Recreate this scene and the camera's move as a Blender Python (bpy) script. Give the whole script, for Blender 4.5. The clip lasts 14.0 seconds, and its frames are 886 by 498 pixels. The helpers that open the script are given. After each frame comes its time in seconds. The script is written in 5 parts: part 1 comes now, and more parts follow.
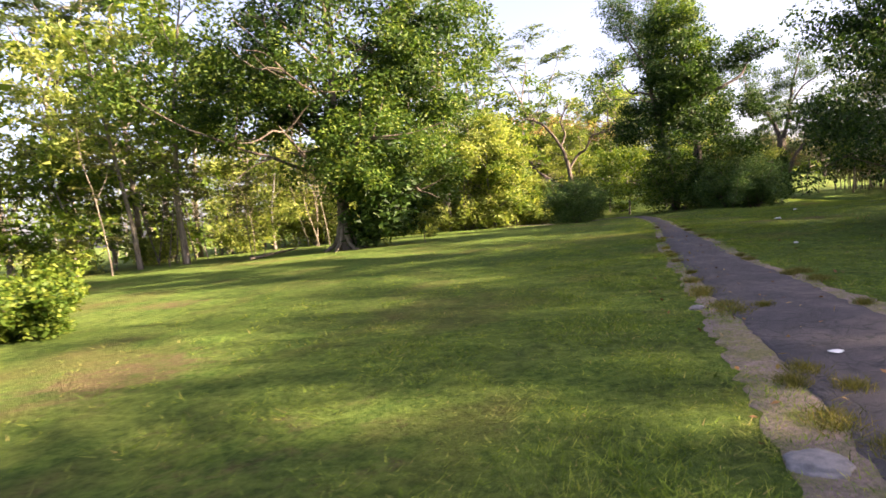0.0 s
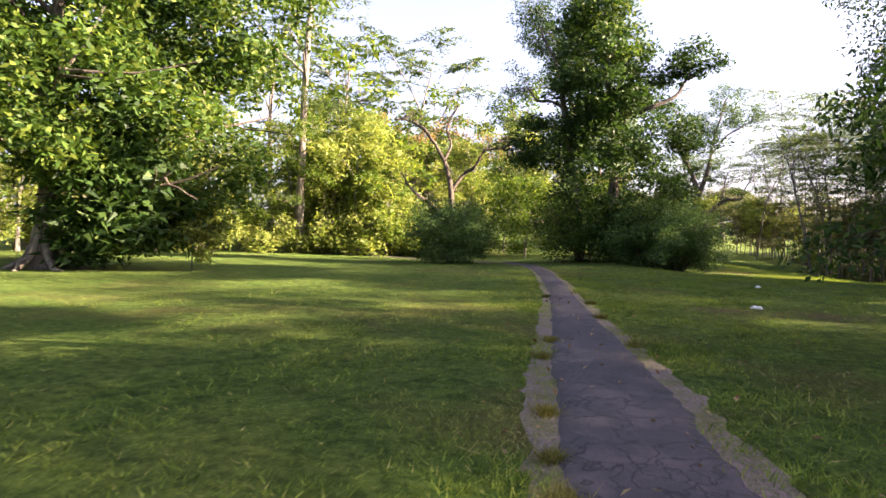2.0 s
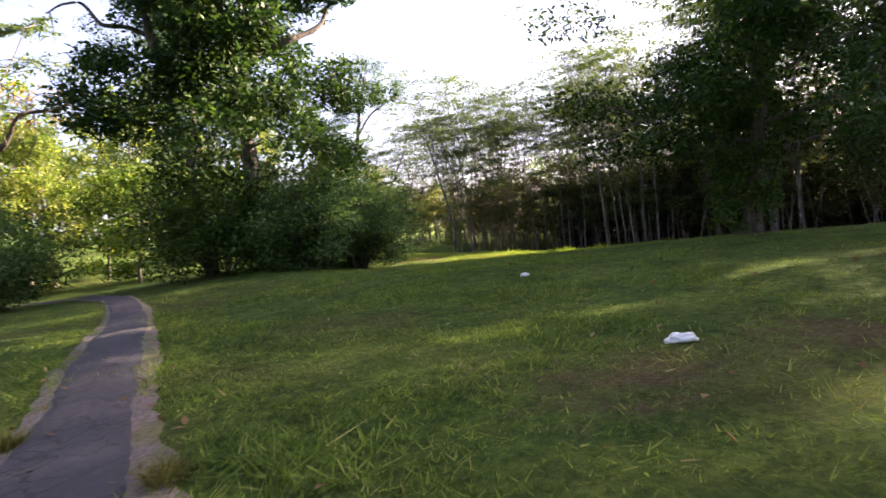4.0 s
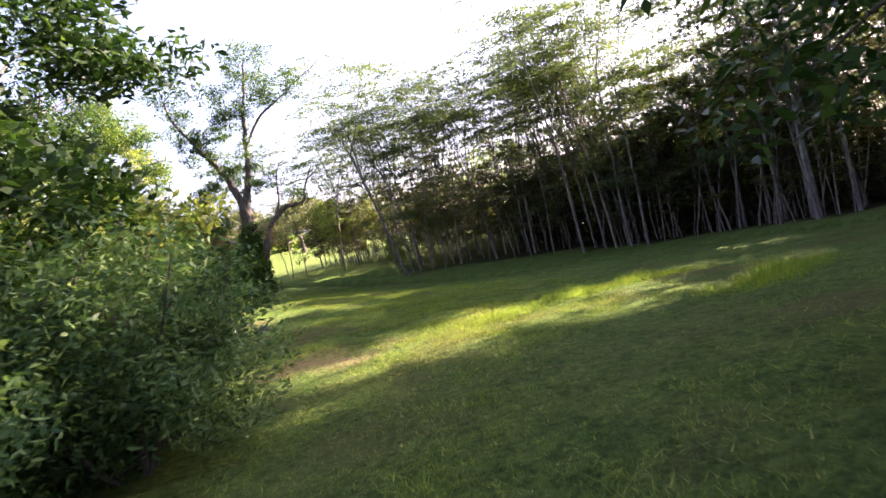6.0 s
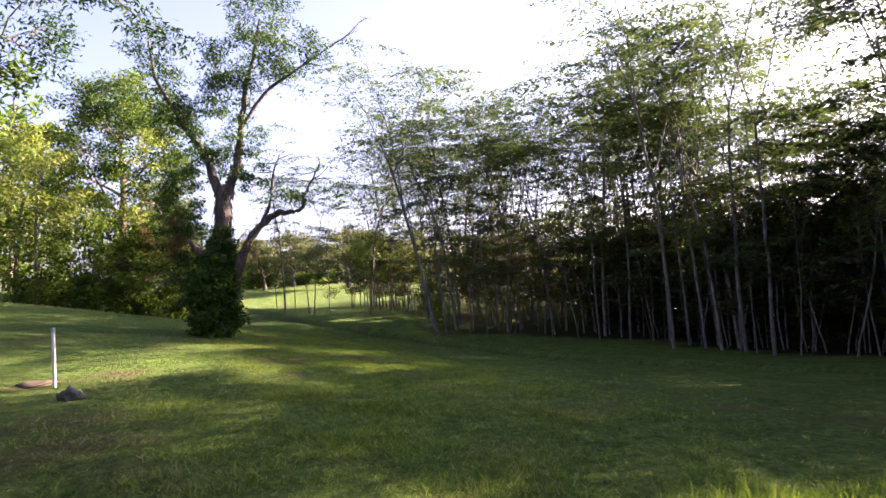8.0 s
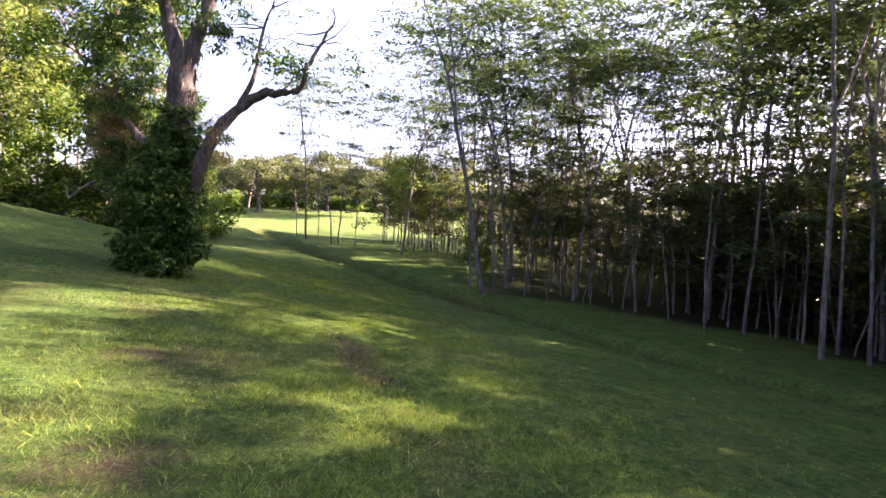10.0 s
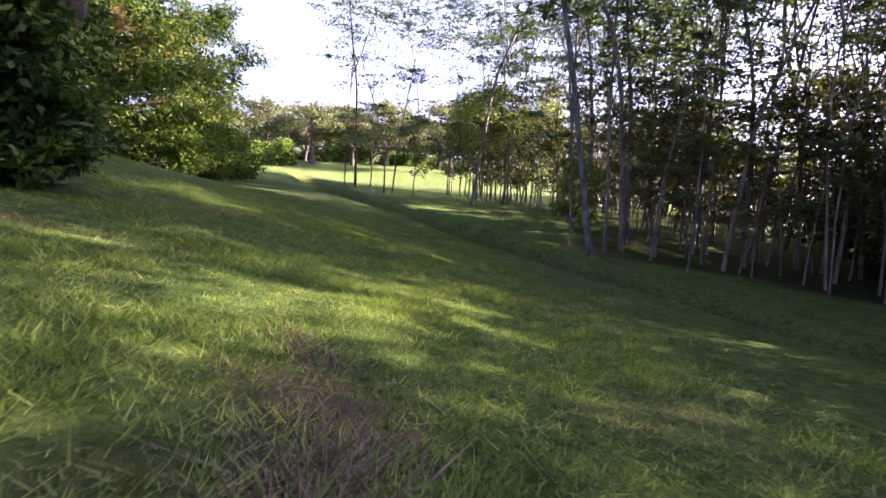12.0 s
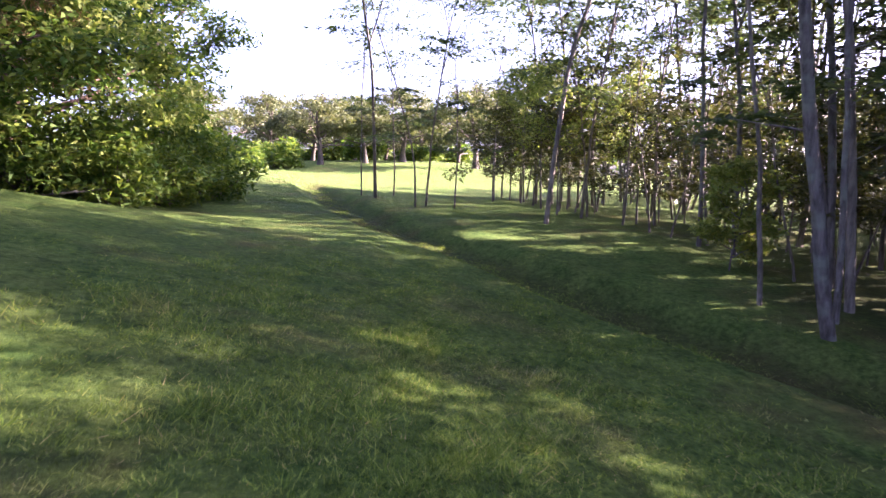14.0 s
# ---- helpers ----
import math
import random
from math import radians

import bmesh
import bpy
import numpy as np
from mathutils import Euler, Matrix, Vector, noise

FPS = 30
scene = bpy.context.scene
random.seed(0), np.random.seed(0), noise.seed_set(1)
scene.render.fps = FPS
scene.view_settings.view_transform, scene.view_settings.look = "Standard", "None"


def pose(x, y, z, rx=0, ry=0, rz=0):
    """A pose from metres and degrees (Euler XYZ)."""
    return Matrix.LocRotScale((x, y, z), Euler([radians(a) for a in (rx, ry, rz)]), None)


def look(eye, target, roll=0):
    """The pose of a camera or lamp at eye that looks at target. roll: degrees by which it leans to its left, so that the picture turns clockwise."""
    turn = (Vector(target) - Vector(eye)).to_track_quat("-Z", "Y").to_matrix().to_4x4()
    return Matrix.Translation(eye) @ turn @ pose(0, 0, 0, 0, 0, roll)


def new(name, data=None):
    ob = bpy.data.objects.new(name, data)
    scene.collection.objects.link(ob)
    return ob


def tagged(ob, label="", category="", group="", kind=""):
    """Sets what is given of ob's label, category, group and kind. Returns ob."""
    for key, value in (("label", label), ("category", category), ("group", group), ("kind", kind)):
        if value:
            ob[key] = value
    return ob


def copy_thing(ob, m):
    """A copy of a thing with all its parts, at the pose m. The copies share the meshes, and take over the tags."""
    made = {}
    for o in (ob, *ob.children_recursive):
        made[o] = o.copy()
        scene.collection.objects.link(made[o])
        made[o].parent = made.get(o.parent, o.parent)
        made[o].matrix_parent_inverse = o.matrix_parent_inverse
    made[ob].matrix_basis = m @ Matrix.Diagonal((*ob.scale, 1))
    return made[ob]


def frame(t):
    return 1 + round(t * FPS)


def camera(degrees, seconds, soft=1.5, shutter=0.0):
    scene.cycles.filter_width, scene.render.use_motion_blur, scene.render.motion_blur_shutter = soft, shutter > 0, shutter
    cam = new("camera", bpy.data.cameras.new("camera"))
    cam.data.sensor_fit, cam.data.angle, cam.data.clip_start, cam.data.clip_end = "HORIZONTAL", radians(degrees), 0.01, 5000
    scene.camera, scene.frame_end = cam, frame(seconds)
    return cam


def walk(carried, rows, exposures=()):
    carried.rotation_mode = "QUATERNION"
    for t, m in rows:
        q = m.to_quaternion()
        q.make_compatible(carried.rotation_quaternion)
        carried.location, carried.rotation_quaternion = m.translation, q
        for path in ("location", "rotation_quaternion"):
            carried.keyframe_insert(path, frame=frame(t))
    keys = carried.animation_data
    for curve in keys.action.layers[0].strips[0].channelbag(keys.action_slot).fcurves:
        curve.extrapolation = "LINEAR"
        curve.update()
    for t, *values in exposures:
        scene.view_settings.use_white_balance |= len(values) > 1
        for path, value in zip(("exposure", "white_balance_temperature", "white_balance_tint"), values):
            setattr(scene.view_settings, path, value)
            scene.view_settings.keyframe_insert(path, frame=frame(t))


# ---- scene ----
cam = camera(74.0, 14.0, 1.5, 0.12)
PATH = [
    (0, (0.000, -0.000, 2.495), (-3.739, 9.255, 1.892), -5.59),
    (0.5, (-0.124, 3.450, 2.187), (-2.763, 13.068, 1.454), -1.13),
    (1, (-0.298, 6.293, 2.281), (-2.087, 16.090, 1.374), -2.29),
    (1.5, (-0.290, 9.442, 2.407), (-2.440, 19.149, 1.336), -0.73),
    (2, (-0.137, 12.417, 2.500), (-2.385, 22.157, 2.213), 1.31),
    (2.5, (-0.019, 15.391, 2.429), (-1.834, 25.222, 2.213), 3.06),
    (3, (0.060, 18.039, 2.323), (-0.215, 28.030, 1.986), -1.09),
    (3.5, (0.260, 20.566, 2.115), (1.984, 30.406, 1.667), -6.27),
    (4, (0.559, 22.617, 2.051), (3.932, 32.022, 1.649), -6.00),
    (4.2, (0.733, 23.334, 2.078), (4.712, 32.496, 1.601), -6.35),
    (6.3, (6.368, 34.620, 3.295), (10.526, 43.697, 2.730), -13.81),
    (6.5, (6.941, 35.562, 3.255), (11.096, 44.630, 2.542), -11.38),
    (7, (8.528, 38.057, 3.097), (12.533, 47.214, 2.769), -3.02),
    (7.5, (10.053, 40.306, 2.538), (13.430, 49.707, 3.006), 0.16),
    (7.7, (10.536, 41.173, 2.377), (13.815, 50.599, 3.003), -3.81),
    (9.8, (13.344, 51.193, 2.624), (16.376, 60.706, 2.067), 1.90),
    (10, (13.645, 52.136, 2.534), (16.270, 61.773, 2.056), 2.76),
    (10.5, (14.310, 54.458, 2.204), (16.252, 64.247, 1.564), 1.93),
    (11, (14.795, 56.787, 1.740), (16.508, 66.622, 1.148), 2.92),
    (11.5, (15.078, 59.172, 1.238), (16.575, 69.051, 0.820), 6.49),
    (12, (15.085, 61.596, 0.968), (16.726, 71.399, -0.128), 4.03),
    (12.5, (15.026, 64.003, 1.002), (16.654, 73.778, -0.334), 0.85),
    (13, (15.011, 66.727, 1.182), (16.371, 76.543, -0.165), 2.04),
    (13.5, (14.781, 69.488, 1.428), (16.214, 79.300, 0.138), 2.22),
    (14, (14.648, 72.030, 1.882), (16.063, 81.845, 0.591), 1.24),
]
walk(cam, [(t, look(eye, target, roll)) for t, eye, target, roll in PATH], [(0, 3.12, 6400, 33), (2, 3.28, 6200, 35), (4, 3.3, 6050, 36), (6.4, 3.62, 5750, 43), (7.6, 3.05, 5700, 44), (10, 3.72, 5600, 48), (12, 3.6, 5400, 54), (13, 3.82, 5350, 56), (14, 3.96, 5300, 57)])

# ---------------------------------------------------------------- light
SUN_AZ, SUN_EL = 84.0, 21.0          # degrees right of +y, above the horizon
world = bpy.data.worlds.new("sky")
scene.world = world
world.use_nodes = True
wn = world.node_tree
sky = wn.nodes.new("ShaderNodeTexSky")
sky.sky_type, sky.sun_disc = "NISHITA", False
sky.sun_elevation, sky.sun_rotation = radians(SUN_EL), radians(SUN_AZ)
sky.dust_density, sky.air_density, sky.ozone_density = 3.0, 1.0, 1.0
wn.nodes["Background"].inputs["Strength"].default_value = 0.052
haze = wn.nodes.new("ShaderNodeHueSaturation")          # thin high haze whitens the sky
haze.inputs["Saturation"].default_value = 0.7
wn.links.new(sky.outputs[0], haze.inputs["Color"])
wn.links.new(haze.outputs[0], wn.nodes["Background"].inputs["Color"])
sun = new("sun", bpy.data.lights.new("sun", "SUN"))
sun.data.energy, sun.data.angle, sun.data.color = 5.0, radians(0.6), (1.0, 0.83, 0.50)
s_az, s_el = radians(SUN_AZ), radians(SUN_EL)
SUN_WAY = Vector((math.sin(s_az) * math.cos(s_el), math.cos(s_az) * math.cos(s_el), math.sin(s_el)))
sun.matrix_world = look(SUN_WAY * 100, (0, 0, 0))

rng = np.random.default_rng(7)


# ---------------------------------------------------------------- materials
def material(name):
    m = bpy.data.materials.new(name)
    m.use_nodes = True
    m.node_tree.nodes.clear()
    return m, m.node_tree


def node(nt, kind, **inputs):
    n = nt.nodes.new("ShaderNode" + kind)
    for k, v in inputs.items():
        n.inputs[k.replace("_", " ")].default_value = v
    return n


def ramp(nt, fac, stops):
    n = nt.nodes.new("ShaderNodeValToRGB")
    while len(n.color_ramp.elements) < len(stops):
        n.color_ramp.elements.new(0.5)
    for e, (p, c) in zip(n.color_ramp.elements, stops):
        e.position, e.color = p, (*c, 1)
    nt.links.new(fac, n.inputs[0])
    return n.outputs[0]


def noise_fac(nt, coords, scale, detail=4.0, rough=0.6):
    n = node(nt, "TexNoise", Scale=scale, Detail=detail, Roughness=rough)
    nt.links.new(coords, n.inputs["Vector"])
    return n.outputs["Fac"]


def mix_col(nt, fac, a, b, mode="MIX"):
    n = nt.nodes.new("ShaderNodeMix")
    n.data_type, n.blend_type = "RGBA", mode
    for sock, val in ((n.inputs[0], fac), (n.inputs[6], a), (n.inputs[7], b)):
        if hasattr(val, "links"):
            nt.links.new(val, sock)
        else:
            sock.default_value = val if isinstance(val, float) else (*val, 1)
    return n.outputs[2]


def finish(nt, shader):
    out = nt.nodes.new("ShaderNodeOutputMaterial")
    nt.links.new(shader, out.inputs["Surface"])


def position(nt):
    return nt.nodes.new("ShaderNodeNewGeometry").outputs["Position"]


def bump(nt, height, strength, dist=0.02):
    n = node(nt, "Bump", Strength=strength, Distance=dist)
    nt.links.new(height, n.inputs["Height"])
    return n.outputs["Normal"]


def leaf_material(name, dark, mid, light, translucent=0.45, gloss=0.55):
    """Leaf blades: each blade its own tint, light passing through."""
    m, nt = material(name)
    geo = nt.nodes.new("ShaderNodeNewGeometry")
    col = ramp(nt, geo.outputs["Random Per Island"], [(0.0, dark), (0.55, mid), (1.0, light)])
    patch = noise_fac(nt, geo.outputs["Position"], 0.55, 2.0)
    tone = ramp(nt, patch, [(0.3, (0.72, 0.78, 0.7)), (0.7, (1.15, 1.1, 0.95))])
    col = mix_col(nt, 1.0, col, tone, "MULTIPLY")
    p = node(nt, "BsdfPrincipled", Roughness=gloss)
    p.inputs["Specular IOR Level"].default_value = 0.18
    nt.links.new(col, p.inputs["Base Color"])
    tr = node(nt, "BsdfTranslucent")
    nt.links.new(mix_col(nt, 1.0, col, (1.5, 1.55, 0.7), "MULTIPLY"), tr.inputs["Color"])
    mx = node(nt, "MixShader", Fac=translucent)
    nt.links.new(p.outputs[0], mx.inputs[1])
    nt.links.new(tr.outputs[0], mx.inputs[2])
    finish(nt, mx.outputs[0])
    return m


def bark_material(name, dark, light, scale=6.0, lichen=None):
    m, nt = material(name)
    co = nt.nodes.new("ShaderNodeTexCoord").outputs["Object"]
    mp = node(nt, "Mapping", Scale=(1, 1, 0.22))
    nt.links.new(co, mp.inputs["Vector"])
    f = noise_fac(nt, mp.outputs[0], scale * 1.6, 7.0, 0.7)
    col = ramp(nt, f, [(0.38, dark), (0.62, light)])
    if lichen:
        g = ramp(nt, noise_fac(nt, co, 1.3, 3.0), [(0.5, (0, 0, 0)), (0.62, (1, 1, 1))])
        col = mix_col(nt, g, col, lichen)
    p = node(nt, "BsdfPrincipled", Roughness=0.85)
    nt.links.new(col, p.inputs["Base Color"])
    nt.links.new(bump(nt, f, 1.0, 0.07), p.inputs["Normal"])
    finish(nt, p.outputs[0])
    return m


def dryness(nt, pos):
    """Where the lawn is dry or bare, 0 to 1."""
    a = noise_fac(nt, pos, 0.28, 5.0, 0.62)
    return ramp(nt, a, [(0.53, (0, 0, 0)), (0.72, (0.8, 0.8, 0.8))])


def worn(nt, pos):
    """Trodden bare patches with ragged edges, and the far meadow paled for haze, from the ground's wear."""
    at = nt.nodes.new("ShaderNodeAttribute")
    at.attribute_name = "wear"
    n = nt.nodes.new("ShaderNodeMath")
    n.operation = "ADD"
    nt.links.new(at.outputs["Fac"], n.inputs[0])
    k = nt.nodes.new("ShaderNodeMath")
    k.operation = "MULTIPLY_ADD"
    nt.links.new(noise_fac(nt, pos, 2.6, 7.0, 0.78), k.inputs[0])
    k.inputs[1].default_value, k.inputs[2].default_value = 2.6, -1.35
    nt.links.new(k.outputs[0], n.inputs[1])
    return ramp(nt, n.outputs[0], [(0.35, (0, 0, 0)), (0.85, (0.8, 0.8, 0.8))])


def sward_tone(nt, pos, low, high):
    """Darker and lighter clumps, a hand's width and a stride across."""
    n = nt.nodes.new("ShaderNodeMath")
    n.operation = "MULTIPLY_ADD"
    nt.links.new(noise_fac(nt, pos, 5.5, 4.0, 0.65), n.inputs[0])
    n.inputs[1].default_value = 0.6
    k = nt.nodes.new("ShaderNodeMath")
    k.operation = "MULTIPLY"
    nt.links.new(noise_fac(nt, pos, 1.3, 4.0, 0.6), k.inputs[0])
    k.inputs[1].default_value = 0.4
    nt.links.new(k.outputs[0], n.inputs[2])
    return ramp(nt, n.outputs[0], [(0.36, low), (0.62, high)])


def grass_ground():
    m, nt = material("lawn")
    pos = position(nt)
    fine = noise_fac(nt, pos, 26.0, 7.0, 0.75)
    tuft = noise_fac(nt, pos, 9.0, 5.0, 0.7)
    mid = noise_fac(nt, pos, 0.9, 4.0, 0.6)
    col = ramp(nt, fine, [(0.28, (0.021, 0.052, 0.013)), (0.5, (0.089, 0.166, 0.031)), (0.74, (0.212, 0.292, 0.064))])
    col = mix_col(nt, 0.55, col, ramp(nt, tuft, [(0.40, (0.026, 0.069, 0.015)), (0.60, (0.184, 0.269, 0.056))]))
    col = mix_col(nt, 0.35, col, ramp(nt, mid, [(0.3, (0.065, 0.138, 0.028)), (0.7, (0.203, 0.231, 0.069))]))
    col = mix_col(nt, 1.0, col, sward_tone(nt, pos, (0.58, 0.62, 0.62), (1.22, 1.2, 1.1)), "MULTIPLY")
    dry = ramp(nt, fine, [(0.3, (0.07, 0.066, 0.022)), (0.7, (0.20, 0.17, 0.07))])
    col = mix_col(nt, dryness(nt, pos), col, dry)
    soil = ramp(nt, fine, [(0.3, (0.065, 0.05, 0.028)), (0.7, (0.22, 0.155, 0.095))])
    col = mix_col(nt, worn(nt, pos), col, soil)
    # brown leaf litter, its dark tone also carrying the grove's deep shade
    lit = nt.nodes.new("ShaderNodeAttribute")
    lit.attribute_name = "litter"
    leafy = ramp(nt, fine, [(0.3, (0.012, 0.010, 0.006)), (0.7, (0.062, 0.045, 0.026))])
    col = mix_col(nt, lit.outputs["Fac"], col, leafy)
    p = node(nt, "BsdfPrincipled", Roughness=0.95)
    p.inputs["Specular IOR Level"].default_value = 0.05
    nt.links.new(col, p.inputs["Base Color"])
    h = nt.nodes.new("ShaderNodeMath")
    h.operation = "ADD"
    nt.links.new(fine, h.inputs[0])
    nt.links.new(tuft, h.inputs[1])
    nt.links.new(bump(nt, h.outputs[0], 1.0, 0.16), p.inputs["Normal"])
    finish(nt, p.outputs[0])
    return m


def blade_material():
    """Blades lit like the sward that they stand in."""
    m, nt = material("grass_blades")
    geo = nt.nodes.new("ShaderNodeNewGeometry")
    green = ramp(nt, geo.outputs["Random Per Island"], [(0, (0.070, 0.125, 0.022)), (0.55, (0.170, 0.255, 0.044)), (0.93, (0.25, 0.31, 0.065)), (1, (0.36, 0.30, 0.14))])
    straw = ramp(nt, geo.outputs["Random Per Island"], [(0, (0.11, 0.13, 0.04)), (0.6, (0.24, 0.22, 0.09)), (1, (0.36, 0.31, 0.16))])
    green = mix_col(nt, 1.0, green, sward_tone(nt, geo.outputs["Position"], (0.5, 0.56, 0.58), (1.35, 1.28, 1.1)), "MULTIPLY")
    col = mix_col(nt, dryness(nt, geo.outputs["Position"]), green, straw)
    up = nt.nodes.new("ShaderNodeCombineXYZ")
    up.inputs[2].default_value = 1.0
    lean = nt.nodes.new("ShaderNodeMix")
    lean.data_type = "VECTOR"
    lean.inputs[0].default_value = 0.35
    nt.links.new(up.outputs[0], lean.inputs[4])
    nt.links.new(geo.outputs["Normal"], lean.inputs[5])
    p = node(nt, "BsdfDiffuse")
    nt.links.new(col, p.inputs["Color"])
    nt.links.new(lean.outputs[1], p.inputs["Normal"])
    tr = node(nt, "BsdfTranslucent")
    nt.links.new(mix_col(nt, 1.0, col, (1.4, 1.45, 0.7), "MULTIPLY"), tr.inputs["Color"])
    mx = node(nt, "MixShader", Fac=0.3)
    nt.links.new(p.outputs[0], mx.inputs[1])
    nt.links.new(tr.outputs[0], mx.inputs[2])
    finish(nt, mx.outputs[0])
    return m


def asphalt_material():
    m, nt = material("asphalt")
    pos = position(nt)
    grit = noise_fac(nt, pos, 90.0, 3.0, 0.7)
    blot = noise_fac(nt, pos, 1.7, 5.0, 0.65)
    col = ramp(nt, blot, [(0.36, (0.018, 0.015, 0.019)), (0.52, (0.038, 0.031, 0.036)), (0.68, (0.105, 0.082, 0.074))])
    col = mix_col(nt, 0.35, col, ramp(nt, grit, [(0.35, (0.018, 0.017, 0.02)), (0.7, (0.12, 0.108, 0.112))]))
    wob = nt.nodes.new("ShaderNodeVectorMath")
    wob.operation = "ADD"
    wn_ = node(nt, "TexNoise", Scale=2.2, Detail=3.0)
    nt.links.new(pos, wn_.inputs["Vector"])
    nt.links.new(pos, wob.inputs[0])
    nt.links.new(wn_.outputs["Color"], wob.inputs[1])
    vor = node(nt, "TexVoronoi", Scale=2.3)
    vor.feature = "DISTANCE_TO_EDGE"
    nt.links.new(wob.outputs[0], vor.inputs["Vector"])
    crack = ramp(nt, vor.outputs["Distance"], [(0.0, (0, 0, 0)), (0.045, (1, 1, 1))])
    gap = ramp(nt, noise_fac(nt, pos, 0.8, 3.0), [(0.50, (0, 0, 0)), (0.66, (1, 1, 1))])
    crack = mix_col(nt, 1.0, crack, gap, "LIGHTEN")
    col = mix_col(nt, crack, (0.012, 0.011, 0.011), col)
    p = node(nt, "BsdfPrincipled", Roughness=0.85)
    nt.links.new(col, p.inputs["Base Color"])
    h = nt.nodes.new("ShaderNodeMath")
    h.operation = "MULTIPLY"
    nt.links.new(crack, h.inputs[0])
    nt.links.new(grit, h.inputs[1])
    nt.links.new(bump(nt, h.outputs[0], 0.7, 0.012), p.inputs["Normal"])
    finish(nt, p.outputs[0])
    return m


def plain(name, a, b, scale=8.0, rough=0.8, relief=0.4):
    """A two-tone mottled surface."""
    m, nt = material(name)
    pos = position(nt)
    f = noise_fac(nt, pos, scale, 6.0, 0.65)
    p = node(nt, "BsdfPrincipled", Roughness=rough)
    nt.links.new(ramp(nt, f, [(0.3, a), (0.7, b)]), p.inputs["Base Color"])
    nt.links.new(bump(nt, f, relief, 0.02), p.inputs["Normal"])
    finish(nt, p.outputs[0])
    return m


def edge_material():
    """Crumbled stone and sand with grass and dry leaves grown in."""
    m, nt = material("crumbled_edge")
    pos = position(nt)
    grit = noise_fac(nt, pos, 30.0, 6.0, 0.75)
    sand = ramp(nt, grit, [(0.3, (0.075, 0.06, 0.05)), (0.7, (0.33, 0.255, 0.22))])
    weeds = ramp(nt, grit, [(0.3, (0.06, 0.075, 0.02)), (0.7, (0.24, 0.21, 0.085))])
    col = mix_col(nt, ramp(nt, noise_fac(nt, pos, 2.2, 6.0, 0.7), [(0.44, (0, 0, 0)), (0.60, (1, 1, 1))]), sand, weeds)
    p = node(nt, "BsdfPrincipled", Roughness=0.95)
    nt.links.new(col, p.inputs["Base Color"])
    nt.links.new(bump(nt, grit, 1.0, 0.04), p.inputs["Normal"])
    finish(nt, p.outputs[0])
    return m


M_LAWN = grass_ground()
M_BLADE = blade_material()
M_ASPHALT = asphalt_material()
M_EDGE = edge_material()
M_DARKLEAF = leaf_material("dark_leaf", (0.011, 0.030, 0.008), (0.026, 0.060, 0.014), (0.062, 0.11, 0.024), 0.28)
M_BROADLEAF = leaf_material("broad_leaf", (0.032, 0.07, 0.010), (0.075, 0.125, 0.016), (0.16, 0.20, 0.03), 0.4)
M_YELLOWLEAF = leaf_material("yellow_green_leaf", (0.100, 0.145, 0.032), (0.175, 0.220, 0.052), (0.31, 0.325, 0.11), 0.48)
M_FEATHERLEAF = leaf_material("feathery_leaf", (0.038, 0.06, 0.04), (0.068, 0.10, 0.056), (0.12, 0.15, 0.06), 0.52)
M_IVY = leaf_material("ivy_leaf", (0.018, 0.048, 0.010), (0.042, 0.090, 0.016), (0.11, 0.16, 0.028), 0.25)
# olive of the far crowns, greyed and paled to hold the haze
M_UMBRELLA = leaf_material("hazy_olive_leaf", (0.055, 0.070, 0.035), (0.10, 0.115, 0.055), (0.16, 0.165, 0.08), 0.3)
M_UNDERLEAF = leaf_material("understorey_leaf", (0.026, 0.036, 0.012), (0.056, 0.064, 0.02), (0.115, 0.11, 0.034), 0.25)
# leaf colour darkened to put the grove's deep shade into it
M_SHADETHICKET = leaf_material("shade_thicket_leaf", (0.016, 0.020, 0.009), (0.036, 0.042, 0.018), (0.07, 0.07, 0.028), 0.15)
M_TREELEAF = leaf_material("tree_leaf", (0.022, 0.052, 0.010), (0.050, 0.098, 0.016), (0.13, 0.17, 0.03), 0.33)
M_BUSHLEAF = leaf_material("fern_green_leaf", (0.030, 0.068, 0.024), (0.080, 0.150, 0.058), (0.15, 0.22, 0.08), 0.35)
# vivid yellow-green, brightened to put streaks of sun into the blades
M_TALLGRASS = leaf_material("tall_grass_blade", (0.10, 0.17, 0.018), (0.17, 0.26, 0.030), (0.28, 0.30, 0.07), 0.5)
M_RUSTLEAF = leaf_material("rusty_leaf", (0.10, 0.08, 0.03), (0.20, 0.13, 0.06), (0.30, 0.2, 0.1), 0.35)
M_BARK = bark_material("brown_bark", (0.032, 0.025, 0.019), (0.125, 0.10, 0.075))
M_PALEBARK = bark_material("pale_bark", (0.062, 0.051, 0.041), (0.21, 0.18, 0.142), 4.0)
M_GREYBARK = bark_material("grey_bark", (0.042, 0.036, 0.032), (0.15, 0.13, 0.115), 5.0, (0.15, 0.16, 0.125))
M_REDBARK = bark_material("reddish_bark", (0.06, 0.035, 0.025), (0.26, 0.16, 0.12), 5.0)
M_DEADWOOD = bark_material("dead_wood", (0.055, 0.042, 0.03), (0.22, 0.17, 0.125), 6.0)


